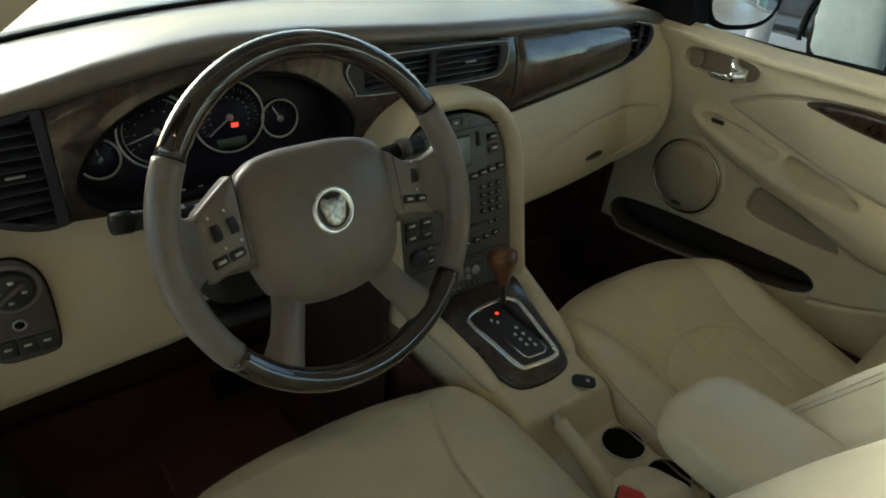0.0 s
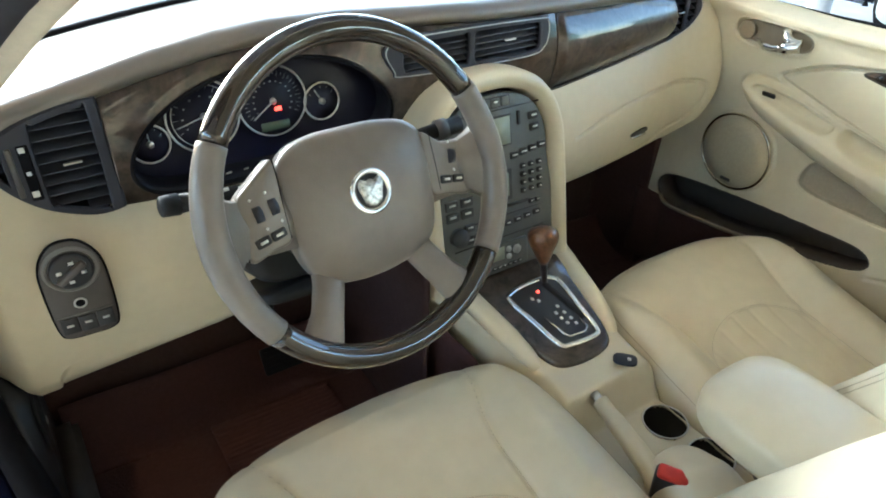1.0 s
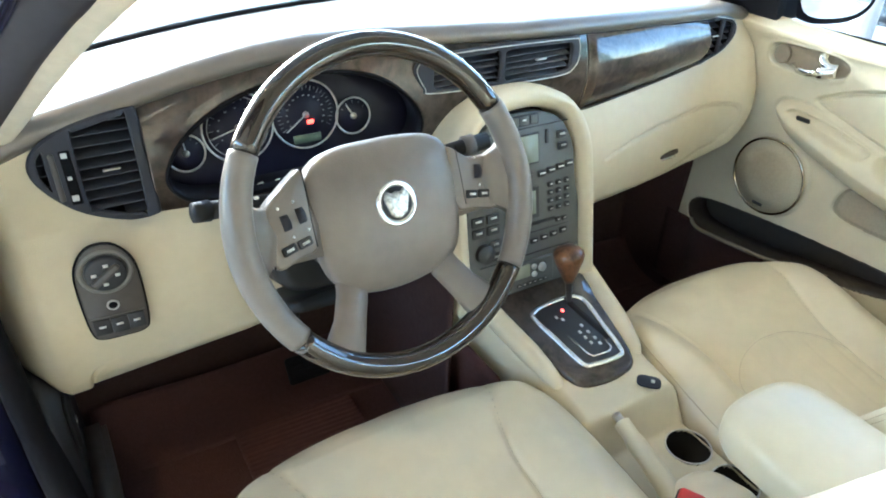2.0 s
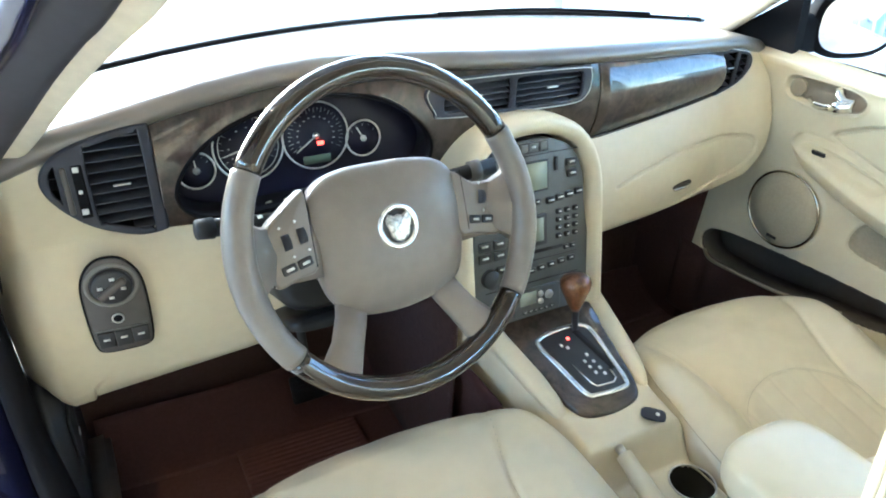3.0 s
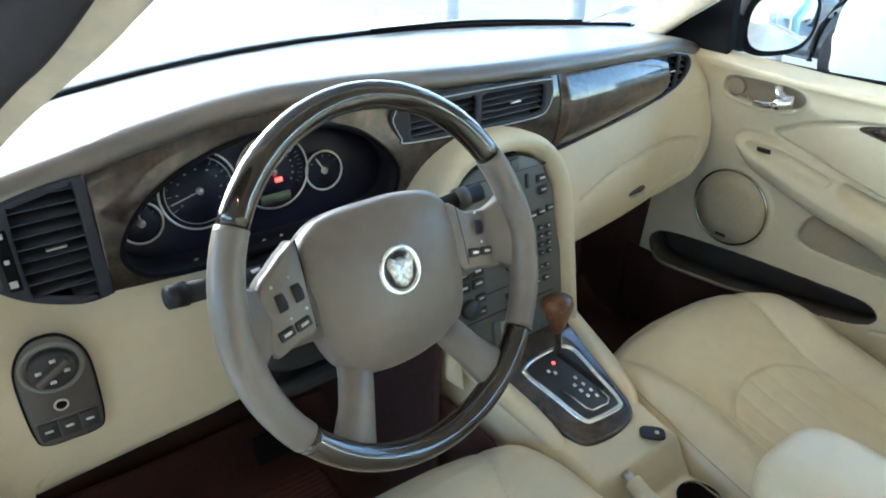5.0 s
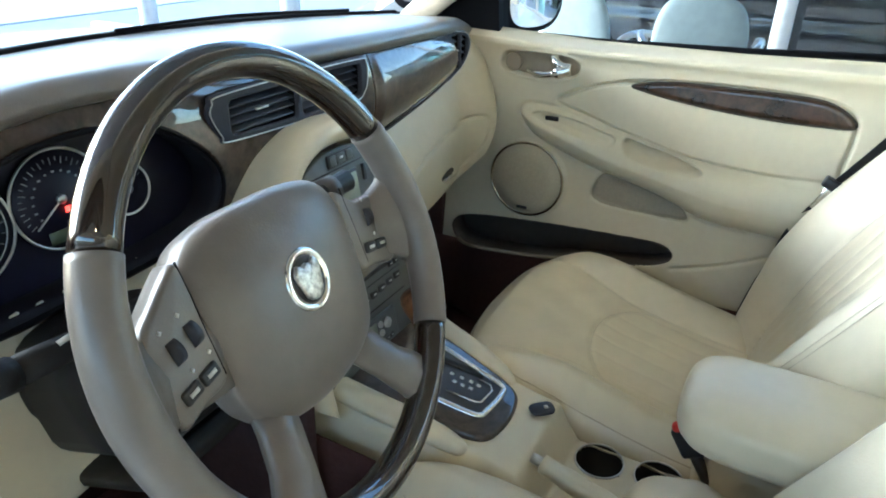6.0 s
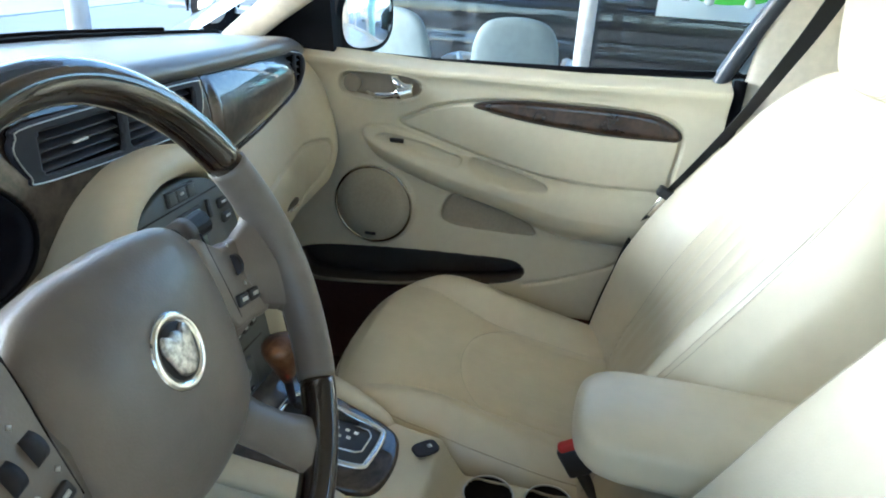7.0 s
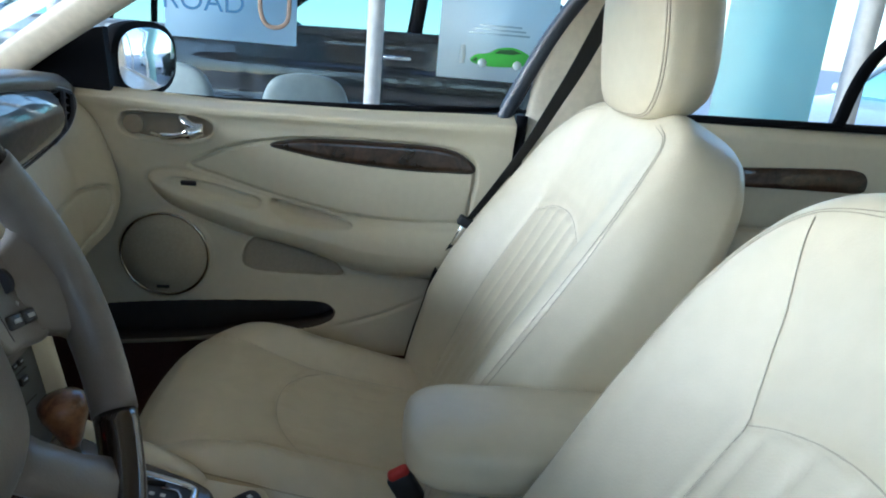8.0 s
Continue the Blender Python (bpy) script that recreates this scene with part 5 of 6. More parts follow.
def seat(cx, label, bow, slim, reach, lift, rise, full):
    s = thing("front_seat", label, "seat", "front seats", place=(cx, -0.25, FLOOR_Z))
    mc = pose(cx, -0.165, 0.245 + lift)
    ring = [(p[0] * slim, p[1] * (reach if p[1] > 0 else 1.0)) for p in CUSH]
    ch = lambda x, y: cush_h(x, y, bow, rise)
    cushion("seat_cushion", ring, mc, ch, LEATHER, s, "cream leather cushion with a pleated centre", rings=110, power=4.5, back=0.08, stitch=(0.955,))
    seam_on("seam", ring, [(x, bow - 0.095 + 0.095 * math.sqrt(1 - (x / 0.139) ** 2)) for x in np.linspace(-0.1385, 0.1385, 60)], ch, mc, s)
    for k in (-1, 1):
        seam_on("seam", ring, [(k * float(0.138 + 0.052 * ease((y - 0.06) / 0.22)), y) for y in np.linspace(-0.22, 0.27 * reach - 0.012, 50)], ch, mc, s)
    lean = 0.45
    c_, s_ = math.cos(lean), math.sin(lean)
    mb = Matrix.Translation((cx, -0.400, 0.250)) @ Matrix(((1, 0, 0, 0), (0, -s_, c_, 0), (0, c_, s_, 0), (0, 0, 0, 1)))
    swell = 0.012 if full > 0.5 else 0.0
    wide = [(p[0] * 1.08 + (swell * math.exp(-((p[1] - 0.55) / 0.13) ** 2) if p[0] > 0.15 else 0.0), p[1]) for p in BACK]
    bh = lambda x, y: back_h(x, y, full)
    cushion("backrest", wide, mb, bh, LEATHER, s, "cream leather backrest with a pleated centre", rings=120, power=7.0, back=0.06)
    for k in (-1, 1):
        seam_on("seam", wide, [(k * float(inner_seam(y, full)), y) for y in np.linspace(0.0, 0.443 if full > 0.5 else 0.63, 60)], bh, mb, s, power=7.0)
        for w_ in (0.262, 0.267):
            edge_line = curve([(k * w_, 0.02, 0), (k * w_, 0.20, 0), (k * w_, 0.40, 0), (k * (w_ - 0.012), 0.53, 0), (k * (w_ - 0.060), 0.628, 0), (k * (w_ - 0.145), 0.655 + w_ - 0.262, 0)], 12, False)
            seam_on("piping", wide, edge_line, bh, mb, s, power=7.0, thick=0.0006)
    seam_on("seam", wide, [(x, float(arch_of(x, full))) for x in np.linspace(-0.113, 0.113, 50) * (1.22 if full > 0.5 else 1.0)], bh, mb, s, power=7.0)
    mh = Matrix.Translation((cx, -0.632, 0.897)) @ Matrix(((1, 0, 0, 0), (0, 0.09, 0.996, 0), (0, 0.996, -0.09, 0), (0, 0, 0, 1)))
    cushion("headrest", [(p[0] * 1.08, p[1]) for p in HEAD], mh, lambda x, y: 0.060 - 0.8 * x ** 2, LEATHER, s, "cream leather headrest", rings=40, power=5.0, back=0.066, stitch=(0.965, 0.945))
    for sx in (-0.06, 0.06):
        bar("headrest_post", [mh @ Vector((sx, -0.08, 0.0)), mh @ Vector((sx, 0.04, 0.0))], 0.006, CHROME, s, seg=12)
    block("seat_base", pose(cx, -0.17, 0.125), (0.42, 0.44, 0.13), BLACK, s, "dark seat base", bevel=0.02)
    return s


seat(0.365, "cream leather passenger seat with pleated centre panel", 0.097, 0.93, 1.17, 0.028, STEEP, 1.0)
seat(-0.365, "cream leather driver's seat with pleated centre panel", 0.03, 1.0, 1.0, 0.03, LEVEL, 0.45)

# belt buckles
def buckle(p, lean, label, w=0.050, d=0.024, h=0.075):
    b = thing("belt_buckle", label, "buckle", "belt buckles", place=p)
    m = Matrix.Translation(p) @ pose(0, 0, 0, lean[0], lean[1], lean[2])
    block("buckle_body", m, (w, d, h), BLACK, b, bevel=0.006, seg=3)
    block("release_button", m @ pose(0, -0.002, h / 2), (w * 0.88, d * 0.84, 0.016), RED, b, "red release button", bevel=0.005, seg=3)
    bar("buckle_stalk", [m @ Vector((0, 0, -h * 0.4)), m @ Vector((0, 0, -h * 1.9))], 0.009, BLACK, b, seg=10)
    return b


buckle((-0.055, -0.275, 0.345), (8, 0, -61), "black seat belt buckle with red button by the driver's seat")
buckle((0.098, -0.284, 0.378), (-32, 0, 0), "black seat belt buckle with red button by the passenger seat", 0.018, 0.036, 0.050)
# seat belt
beltmat = material("black_belt_webbing", (0.02, 0.02, 0.022), 0.7, scale=300, bump=0.4, bump_scale=900)
belt = thing("seat_belt", "black seat belt hanging beside the passenger seat", "seat belt", place=(0.68, -0.5, 0.3))
def webbing(name, path, w0, w1, turn):
    path = curve(path, 8, False)
    rings = []
    for i, p in enumerate(path):
        t = (path[min(i + 1, len(path) - 1)] - path[max(i - 1, 0)]).normalized()
        side = (Vector(turn) - t * t.dot(Vector(turn))).normalized()
        nn = t.cross(side)
        w = w0 + (w1 - w0) * i / (len(path) - 1)
        rings.append([p + side * w / 2 + nn * 0.0007, p - side * w / 2 + nn * 0.0007, p - side * w / 2 - nn * 0.0007, p + side * w / 2 - nn * 0.0007])
    v, f = loft(rings)
    return link(name, v, f, beltmat, belt, smooth=False)


webbing("webbing", [(0.660, -0.655, 1.09), (0.656, -0.596, 0.95), (0.655, -0.556, 0.868), (0.655, -0.508, 0.775), (0.654, -0.452, 0.686), (0.65, -0.396, 0.605)], 0.047, 0.014, (0.50, -0.87, 0))
webbing("webbing", [(0.65, -0.395, 0.60), (0.652, -0.352, 0.51), (0.652, -0.335, 0.43), (0.640, -0.318, 0.36), (0.630, -0.305, 0.27), (0.630, -0.300, 0.10)], 0.008, 0.044, (0.25, -0.97, 0))
block("belt_tongue", pose(0.645, -0.388, 0.585, 25, 0, 0), (0.006, 0.016, 0.050), CHROME, belt, "chrome belt tongue", bevel=0.002)
block("belt_stop", pose(0.648, -0.402, 0.612, 25, 0, 0), (0.022, 0.040, 0.020), BLACK, belt, bevel=0.004)
block("belt_guide", pose(0.664, -0.662, 1.10), (0.014, 0.06, 0.03), BLACK, belt, bevel=0.004)
# ---------------------------------------------------------------- passenger door
door = thing("door_1", "cream passenger door panel with walnut inlay and speaker", "door", kind="structure", place=(0.70, 0, 0.1))
INSERT = curve([(0.165, 0.682), (0.13, 0.705), (0.08, 0.726), (0.0, 0.744), (-0.10, 0.754), (-0.25, 0.757), (-0.36, 0.752), (-0.405, 0.733), (-0.416, 0.700), (-0.410, 0.64), (-0.395, 0.592), (-0.28, 0.588), (-0.175, 0.594), (-0.08, 0.612), (0.02, 0.637), (0.10, 0.660)], 5)
INLAY = curve([(0.004, 0.735), (-0.03, 0.745), (-0.10, 0.752), (-0.20, 0.754), (-0.30, 0.754), (-0.36, 0.749), (-0.398, 0.732), (-0.413, 0.709), (-0.36, 0.705), (-0.28, 0.704), (-0.192, 0.708), (-0.10, 0.716), (-0.03, 0.727)], 5)
ARMD = curve([(0.240, 0.648), (0.222, 0.663), (0.165, 0.662), (0.10, 0.645), (0.02, 0.622), (-0.08, 0.600), (-0.20, 0.588), (-0.30, 0.585), (-0.42, 0.585), (-0.47, 0.53), (-0.42, 0.478), (-0.30, 0.476), (-0.19, 0.482), (-0.12, 0.505), (-0.05, 0.526), (0.046, 0.548), (0.13, 0.575), (0.204, 0.606)], 5)
POCK = curve([(0.060, 0.480), (0.055, 0.515), (0.036, 0.537), (0.0, 0.537), (-0.06, 0.524), (-0.11, 0.507), (-0.14, 0.487), (-0.151, 0.466), (-0.10, 0.462), (-0.02, 0.462), (0.035, 0.466)], 5)
BIN = curve([(0.402, 0.350), (0.345, 0.374), (0.15, 0.393), (-0.03, 0.402), (-0.098, 0.404), (-0.130, 0.394), (-0.139, 0.376), (-0.12, 0.356), (-0.06, 0.338), (0.10, 0.310), (0.25, 0.290), (0.36, 0.288), (0.40, 0.31)], 5)
GRIP = curve([(0.298, 0.757), (0.290, 0.775), (0.262, 0.783), (0.20, 0.785), (0.15, 0.782), (0.122, 0.770), (0.118, 0.755), (0.130, 0.740), (0.165, 0.730), (0.21, 0.728), (0.27, 0.734), (0.292, 0.742)], 5)
SLOT = curve([(0.0, 0.622), (-0.05, 0.612), (-0.12, 0.598), (-0.165, 0.585), (-0.15, 0.577), (-0.08, 0.581), (-0.03, 0.592), (-0.005, 0.606)], 5)
SWREC = curve([(0.205, 0.652), (0.185, 0.660), (0.12, 0.650), (0.06, 0.634), (0.022, 0.622), (0.03, 0.610), (0.08, 0.618), (0.15, 0.636)], 5)
LOWSEAM = curve([(-0.42, 0.50), (-0.36, 0.445), (-0.30, 0.41), (-0.22, 0.375), (-0.14, 0.35)], 5, False)
SPK = (0.215, 0.493, 0.088)


def door_h(Y, Z):
    """How far the panel stands out from its plane into the cabin."""
    h = 0.010 + 0.020 * ease((0.50 - Z) / 0.25)
    h = h + 0.012 * ease((Z - 0.76) / 0.05)
    h = h - 0.045 * ease((Z - 0.815) / 0.016)
    a = sdf(ARMD, Y, Z)
    h = h + 0.050 * (1 - np.exp(-np.clip(0.006 - a, 0, 1) / 0.018)) - 0.004 * groove(a - 0.007, 0.004)
    i = sdf(INSERT, Y, Z)
    h = h - 0.003 * ease((0.002 - i) / 0.006) - 0.010 * groove(i, 0.0035)
    k = sdf(POCK, Y, Z)
    h = h - 0.017 * ease((0.003 - k) / 0.008)
    s = sdf(SLOT, Y, Z)
    h = h - 0.038 * ease((0.002 - s) / 0.007)
    w = sdf(SWREC, Y, Z)
    h = h - 0.022 * ease((0.002 - w) / 0.006)
    d = sdf(GRIP, Y, Z)
    h = h - 0.012 * ease((0.003 - d) / 0.008) + 0.002 * groove(d - 0.004, 0.003)
    r_ = np.hypot(Y - SPK[0], Z - SPK[1]) - SPK[2]
    h = h + 0.006 * ease((0.010 - r_) / 0.008)
    h = h - 0.004 * groove(away(LOWSEAM, Y, Z), 0.004)
    h = h - 0.012 * ease((0.275 - Z) / 0.01)
    return h


def waist(y):
    """How the upper edge of the panel dips along the door."""
    return np.interp(y, [-0.52, -0.2, 0.1, 0.3, 0.46], [-0.003, -0.015, -0.018, -0.010, -0.006])


def door_f(U, V):
    return 0.705 - door_h(U, V), U, V + waist(U) * ease((V - 0.775) / 0.04)


relief("door_panel", spread(-0.489, 0.47, 400), spread(0.10, 0.832, 300), door_f, TRIM, door, "cream moulded door panel", cut=lambda U, V: (sdf(BIN, U, V) < 0) | (np.hypot(U - SPK[0], V - SPK[1]) < SPK[2] - 0.004), thick=0.004, flip=True)


def on_door(poly, name, mat, label, grow=0.004, n=60, parent=None, roll=0.006):
    ys, zs = [p[0] for p in poly], [p[1] for p in poly]
    return relief(name, spread(min(ys), max(ys), n * 2), spread(min(zs), max(zs), n), lambda U, V: (0.705 - door_h(U, V) - grow * np.sqrt(np.clip(1 - (1 - np.clip(-sdf(poly, U, V) / roll, 0, 1)) ** 2, 0, 1)), U, V),
                  mat, parent or door, label, cut=lambda U, V: sdf(poly, U, V) > 0, thick=0.003, flip=True)


on_door(INLAY, "wood_inlay", DOORWOOD, "glossy walnut inlay strip", 0.006, roll=0.012)
bar("inlay_edge", [(0.7035 - float(door_h(np.array(p.x), np.array(p.y))), p.x, p.y) for p in INLAY], 0.0022, DARKLINE, door, "dark joint round the inlay", seg=6, closed=True, up=(1, 0, 0))
on_door(POCK, "cloth_insert", TRIM2, "darker cream cloth pocket face", 0.004)
GRIPIN = [Vector((0.195 + (p[0] - 0.195) * 0.93 - 0.005, 0.756 + (p[1] - 0.756) * 0.90, 0)) for p in GRIP]
on_door([p for p in GRIPIN], "handle_recess", RECESS, "darker recess behind the handle", 0.004)
# speaker
mSp = Matrix(((0, 0, -1, 0.684), (1, 0, 0, SPK[0]), (0, 1, 0, SPK[1]), (0, 0, 0, 1)))
spk = turned("speaker_grille", mSp, [(SPK[2] - 0.002, -0.006), (SPK[2] - 0.004, 0.003), (0.05, 0.006), (0.0005, 0.007)], SPEAKER, door, "round cloth speaker grille", seg=64)
hoop("speaker_ring", [(SPK[2] * math.cos(a), SPK[2] * math.sin(a)) for a in (math.tau * i / 64 for i in range(64))], mSp, 0.0030, RING, spk, "glossy ring", lift=0.003)
block("speaker_badge", mSp @ pose(0.005, -0.070, 0.006), (0.026, 0.007, 0.002), BLACK, spk, bevel=0.0008)
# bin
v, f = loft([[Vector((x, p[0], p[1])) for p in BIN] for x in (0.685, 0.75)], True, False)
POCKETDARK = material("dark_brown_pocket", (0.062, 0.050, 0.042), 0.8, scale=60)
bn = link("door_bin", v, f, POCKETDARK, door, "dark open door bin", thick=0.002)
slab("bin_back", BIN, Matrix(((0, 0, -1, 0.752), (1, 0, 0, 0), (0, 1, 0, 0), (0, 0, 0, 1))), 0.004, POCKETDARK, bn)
LIPY = [0.01, 0.08, 0.15, 0.30, 0.350, 0.385]


def lip_x(y):
    return np.interp(y, LIPY, [0.674, 0.655, 0.640, 0.638, 0.650, 0.676])


def lip_z(y):
    return np.interp(y, LIPY, [0.340, 0.333, 0.325, 0.311, 0.305, 0.302])


bar("bin_lip", curve([(float(lip_x(y)), y, float(lip_z(y))) for y in LIPY], 6, False), 0.0045, RECESS, bn, "tan lip along the open pocket", seg=8)
# handle
turned("tweeter_grille", Matrix(((0, 0, -1, 0.695), (1, 0, 0, 0.270), (0, 1, 0, 0.757), (0, 0, 0, 1))), [(0.0195, -0.004), (0.0195, 0.001), (0.0185, 0.002), (0.017, 0.0021), (0.012, 0.0021), (0.0005, 0.0021)], RECESS, door, "small round tweeter grille", seg=32)
hd = bar("door_handle", curve([(0.690, 0.235, 0.744), (0.676, 0.215, 0.741), (0.668, 0.185, 0.742), (0.668, 0.155, 0.750), (0.676, 0.135, 0.758)], 5, False), [0.004] * 6 + [0.0075] * 8 + [0.0135] * 7, CHROME, door, "curved chrome door handle", seg=12)
bar("lock_catch", curve([(0.690, 0.175, 0.775), (0.678, 0.165, 0.768), (0.672, 0.150, 0.762), (0.676, 0.132, 0.762)], 5, False), 0.010, CHROME, hd, seg=10)
block("window_switch", pose(0.651, 0.155, 0.655, 0, -25, 0), (0.006, 0.030, 0.010), BLACK, door, "small black window switch", bevel=0.002)
# window seal and glass
bar("window_seal", [(0.735, 0.46, 0.809), (0.735, 0.3, 0.812), (0.735, 0.1, 0.811), (0.735, -0.2, 0.821), (0.735, -0.52, 0.839)], 0.0065, RUBBER, door, "black rubber window seal", seg=8)
# black bar added for the shade in the gap at the door's rear edge
bar("door_gap_shade", [(0.712, -0.500, 0.10), (0.712, -0.500, 0.60), (0.714, -0.503, 0.83)], 0.012, RUBBER, door, "black bar standing for the shade in the gap behind the door", seg=10)
# outer door skin
box("door_skin", (0.76, -0.52, 0.0), (0.78, 0.50, 0.80), NAVY, parent=door)

# rear door
rdoor = thing("door_2", "cream rear door panel with walnut inlay", "door", kind="structure", place=(0.72, -1.0, 0.1))
relief("door_panel", spread(-1.75, -0.60, 60), spread(0.10, 0.855, 60), lambda U, V: (0.72 - 0.02 * ease((0.55 - V) / 0.15) + 0.03 * ease((V - 0.835) / 0.015), U, V), TRIM, rdoor, "cream rear door panel", flip=True)
RINL = curve([(-0.86, 0.752), (-1.0, 0.759), (-1.20, 0.770), (-1.262, 0.769), (-1.284, 0.755), (-1.287, 0.732), (-1.272, 0.721), (-1.2, 0.719), (-1.0, 0.717), (-0.86, 0.716)], 5)
slab("wood_inlay", RINL, Matrix(((0, 0, -1, 0.722), (1, 0, 0, 0), (0, 1, 0, 0), (0, 0, 0, 1))), 0.012, DOORWOOD, rdoor, "dark walnut inlay strip", bevel=0.004)
bar("window_seal", [(0.74, -0.55, 0.845), (0.74, -1.0, 0.853), (0.74, -1.7, 0.868)], 0.009, RUBBER, rdoor, seg=8)

# rear door armrest and pull
RARM = curve([(-0.80, 0.60), (-0.90, 0.625), (-1.10, 0.63), (-1.30, 0.625), (-1.36, 0.60), (-1.30, 0.575), (-1.10, 0.565), (-0.90, 0.57)], 6)
slab("armrest", RARM, Matrix(((0, 0, -1, 0.716), (1, 0, 0, 0), (0, 1, 0, 0), (0, 0, 0, 1))), 0.045, TRIM, rdoor, "cream rear door armrest", bevel=0.016, steps=5, dome=0.006)
slab("cloth_insert", curve([(-0.82, 0.50), (-0.95, 0.535), (-1.15, 0.54), (-1.25, 0.51), (-1.15, 0.48), (-0.95, 0.475)], 6), Matrix(((0, 0, -1, 0.702), (1, 0, 0, 0), (0, 1, 0, 0), (0, 0, 0, 1))), 0.006, TRIM2, rdoor, "darker cream cloth panel", bevel=0.003)

# mirror sail and exterior mirror
mirror = thing("door_mirror", "black exterior door mirror outside the window", "mirror", place=(0.80, 0.33, 0.80))
v, f = loft([[Vector((x, y, z)) for y, z in ((0.54, 0.785), (0.505, 0.822), (0.42, 0.878), (0.342, 0.932), (0.325, 0.935), (0.315, 0.795))] for x in (0.71, 0.735)])
link("sail", v, f, RUBBER, mirror, "black triangular sail panel", smooth=False)
MIRO = [(0.098 * math.copysign(abs(math.cos(a)) ** 0.75, math.cos(a)), 0.066 * math.copysign(abs(math.sin(a)) ** 0.75, math.sin(a))) for a in (math.tau * i / 40 for i in range(40))]
mM = frame_of((0.893, 0.308, 0.869), (0.93, -0.28, 0.0), (0, 0, 1))
cushion("mirror_housing", [(p[0] * 1.15, p[1] * 1.20) for p in MIRO], mM @ Matrix.Rotation(math.pi, 4, "Y"), lambda x, y: 0.075 + 0 * x, RUBBER, mirror, rings=20, back=0.004)
slab("mirror_pane", MIRO, mM @ Matrix.Translation((0, 0, 0.002)), 0.004, MIRROR, mirror, "bright mirror glass", bevel=0.001)
block("mirror_arm", pose(0.775, 0.355, 0.845, 0, 0, -8), (0.13, 0.035, 0.085), RUBBER, mirror, bevel=0.015, seg=3)

# carpeted foot of the door
relief("door_carpet", spread(-0.50, 0.465, 66), spread(0, 1, 16), lambda U, V: (np.minimum(lip_x(U), 0.666) + 0.006 * V, U, 0.10 + (0.290 + (lip_z(U) - 0.290) * ease((U + 0.02) / 0.04) - 0.10) * V), CARPET, door, "maroon carpet along the door foot", flip=True)
# ---------------------------------------------------------------- beyond the passenger window
GLASSX = 3.30
facade = thing("window_1", "white-framed showroom window wall with posters", "window", kind="structure", place=(GLASSX, 0, GROUND))
for y in (-6.5, -4.9, -2.95, -0.126, 1.55, 3.1, 4.6):
    w = 0.045
    box("window_frame", (GLASSX - 0.06, y - w, GROUND), (GLASSX + 0.06, y + w, 3.4), FRAME_W, bevel=0.004, parent=facade)
box("window_sill", (GLASSX - 0.06, -7, GROUND), (GLASSX + 0.06, 5, GROUND + 0.10), FRAME_W, parent=facade)
pane = box("pane", (GLASSX - 0.004, -7, GROUND + 0.1), (GLASSX + 0.004, 5, 3.4), GLASS, parent=facade)
pane.visible_shadow = False


def paper(name, color, second, through_light=0.45):
    """Thin printed sheet on a window: it scatters light back and lets some of the daylight behind it through."""
    m = material(name, color, 0.5, second=second, scale=2.0)
    nt = m.node_tree
    b = nt.nodes["Principled BSDF"]
    tr, mx = nt.nodes.new("ShaderNodeBsdfTranslucent"), nt.nodes.new("ShaderNodeMixShader")
    tr.inputs["Color"].default_value = (*color, 1)
    mx.inputs[0].default_value = through_light
    nt.links.new(b.outputs[0], mx.inputs[1])
    nt.links.new(tr.outputs[0], mx.inputs[2])
    nt.links.new(mx.outputs[0], nt.nodes["Material Output"].inputs["Surface"])
    return m


POSTER_BLUE = paper("pale_blue_poster", (0.66, 0.83, 0.94), (0.76, 0.89, 0.94), 0.65)
POSTER_WHITE = paper("pale_mint_poster", (0.90, 0.95, 0.93), (0.84, 0.93, 0.92), 0.8)
TEAL = paper("cyan_banner", (0.60, 0.90, 0.93), (0.64, 0.92, 0.94))
INK = material("blue_print", (0.12, 0.28, 0.50), 0.5)
GREEN = material("green_print", (0.12, 0.50, 0.06), 0.4)
BRONZE = material("bronze_print", (0.42, 0.30, 0.22), 0.5)
GREYINK = material("grey_print", (0.56, 0.64, 0.64), 0.5)


def onglass(x):
    """Local x to the rear of the car, y up, z into the showroom."""
    return Matrix(((0, 0, -1, x), (-1, 0, 0, 0), (0, 1, 0, 0), (0, 0, 0, 1)))


mG = onglass(GLASSX - 0.012)
p1 = thing("poster", "pale blue advertising poster on the window", "poster", "window posters", place=(GLASSX, 0.65, 0.84))
block("sheet", mG @ pose(-0.655, 1.20, 0), (0.70, 0.72, 0.003), POSTER_BLUE, p1, bevel=0)
cu = bpy.data.curves.new("poster_word", "FONT")
cu.body, cu.size, cu.align_x = "ROAD", 0.155, "CENTER"
wob = new("poster_word", cu)
wob.matrix_world = mG @ pose(-0.80, 0.985, 0.004)
dg = bpy.context.evaluated_depsgraph_get()
me = bpy.data.meshes.new_from_object(wob.evaluated_get(dg))
me.transform(mG @ pose(-0.80, 0.985, 0.004))
bpy.data.objects.remove(wob)
me.materials.clear()
me.materials.append(INK)
word = new("poster_word", me)
word.parent, word.matrix_parent_inverse = p1, Matrix.Translation(-Vector(p1.location))
word["label"] = "dark blue word ROAD"
bar("poster_figure", [mG @ Vector((p.x, p.y, 0.004)) for p in curve([(-0.50, 1.15, 0), (-0.50, 1.02, 0), (-0.47, 0.945, 0), (-0.41, 0.93, 0), (-0.36, 0.96, 0), (-0.345, 1.03, 0), (-0.35, 1.15, 0)], 6, False)],
    0.012, BRONZE, p1, "curved bronze figure", seg=6, up=(1, 0, 0), flat=0.2)
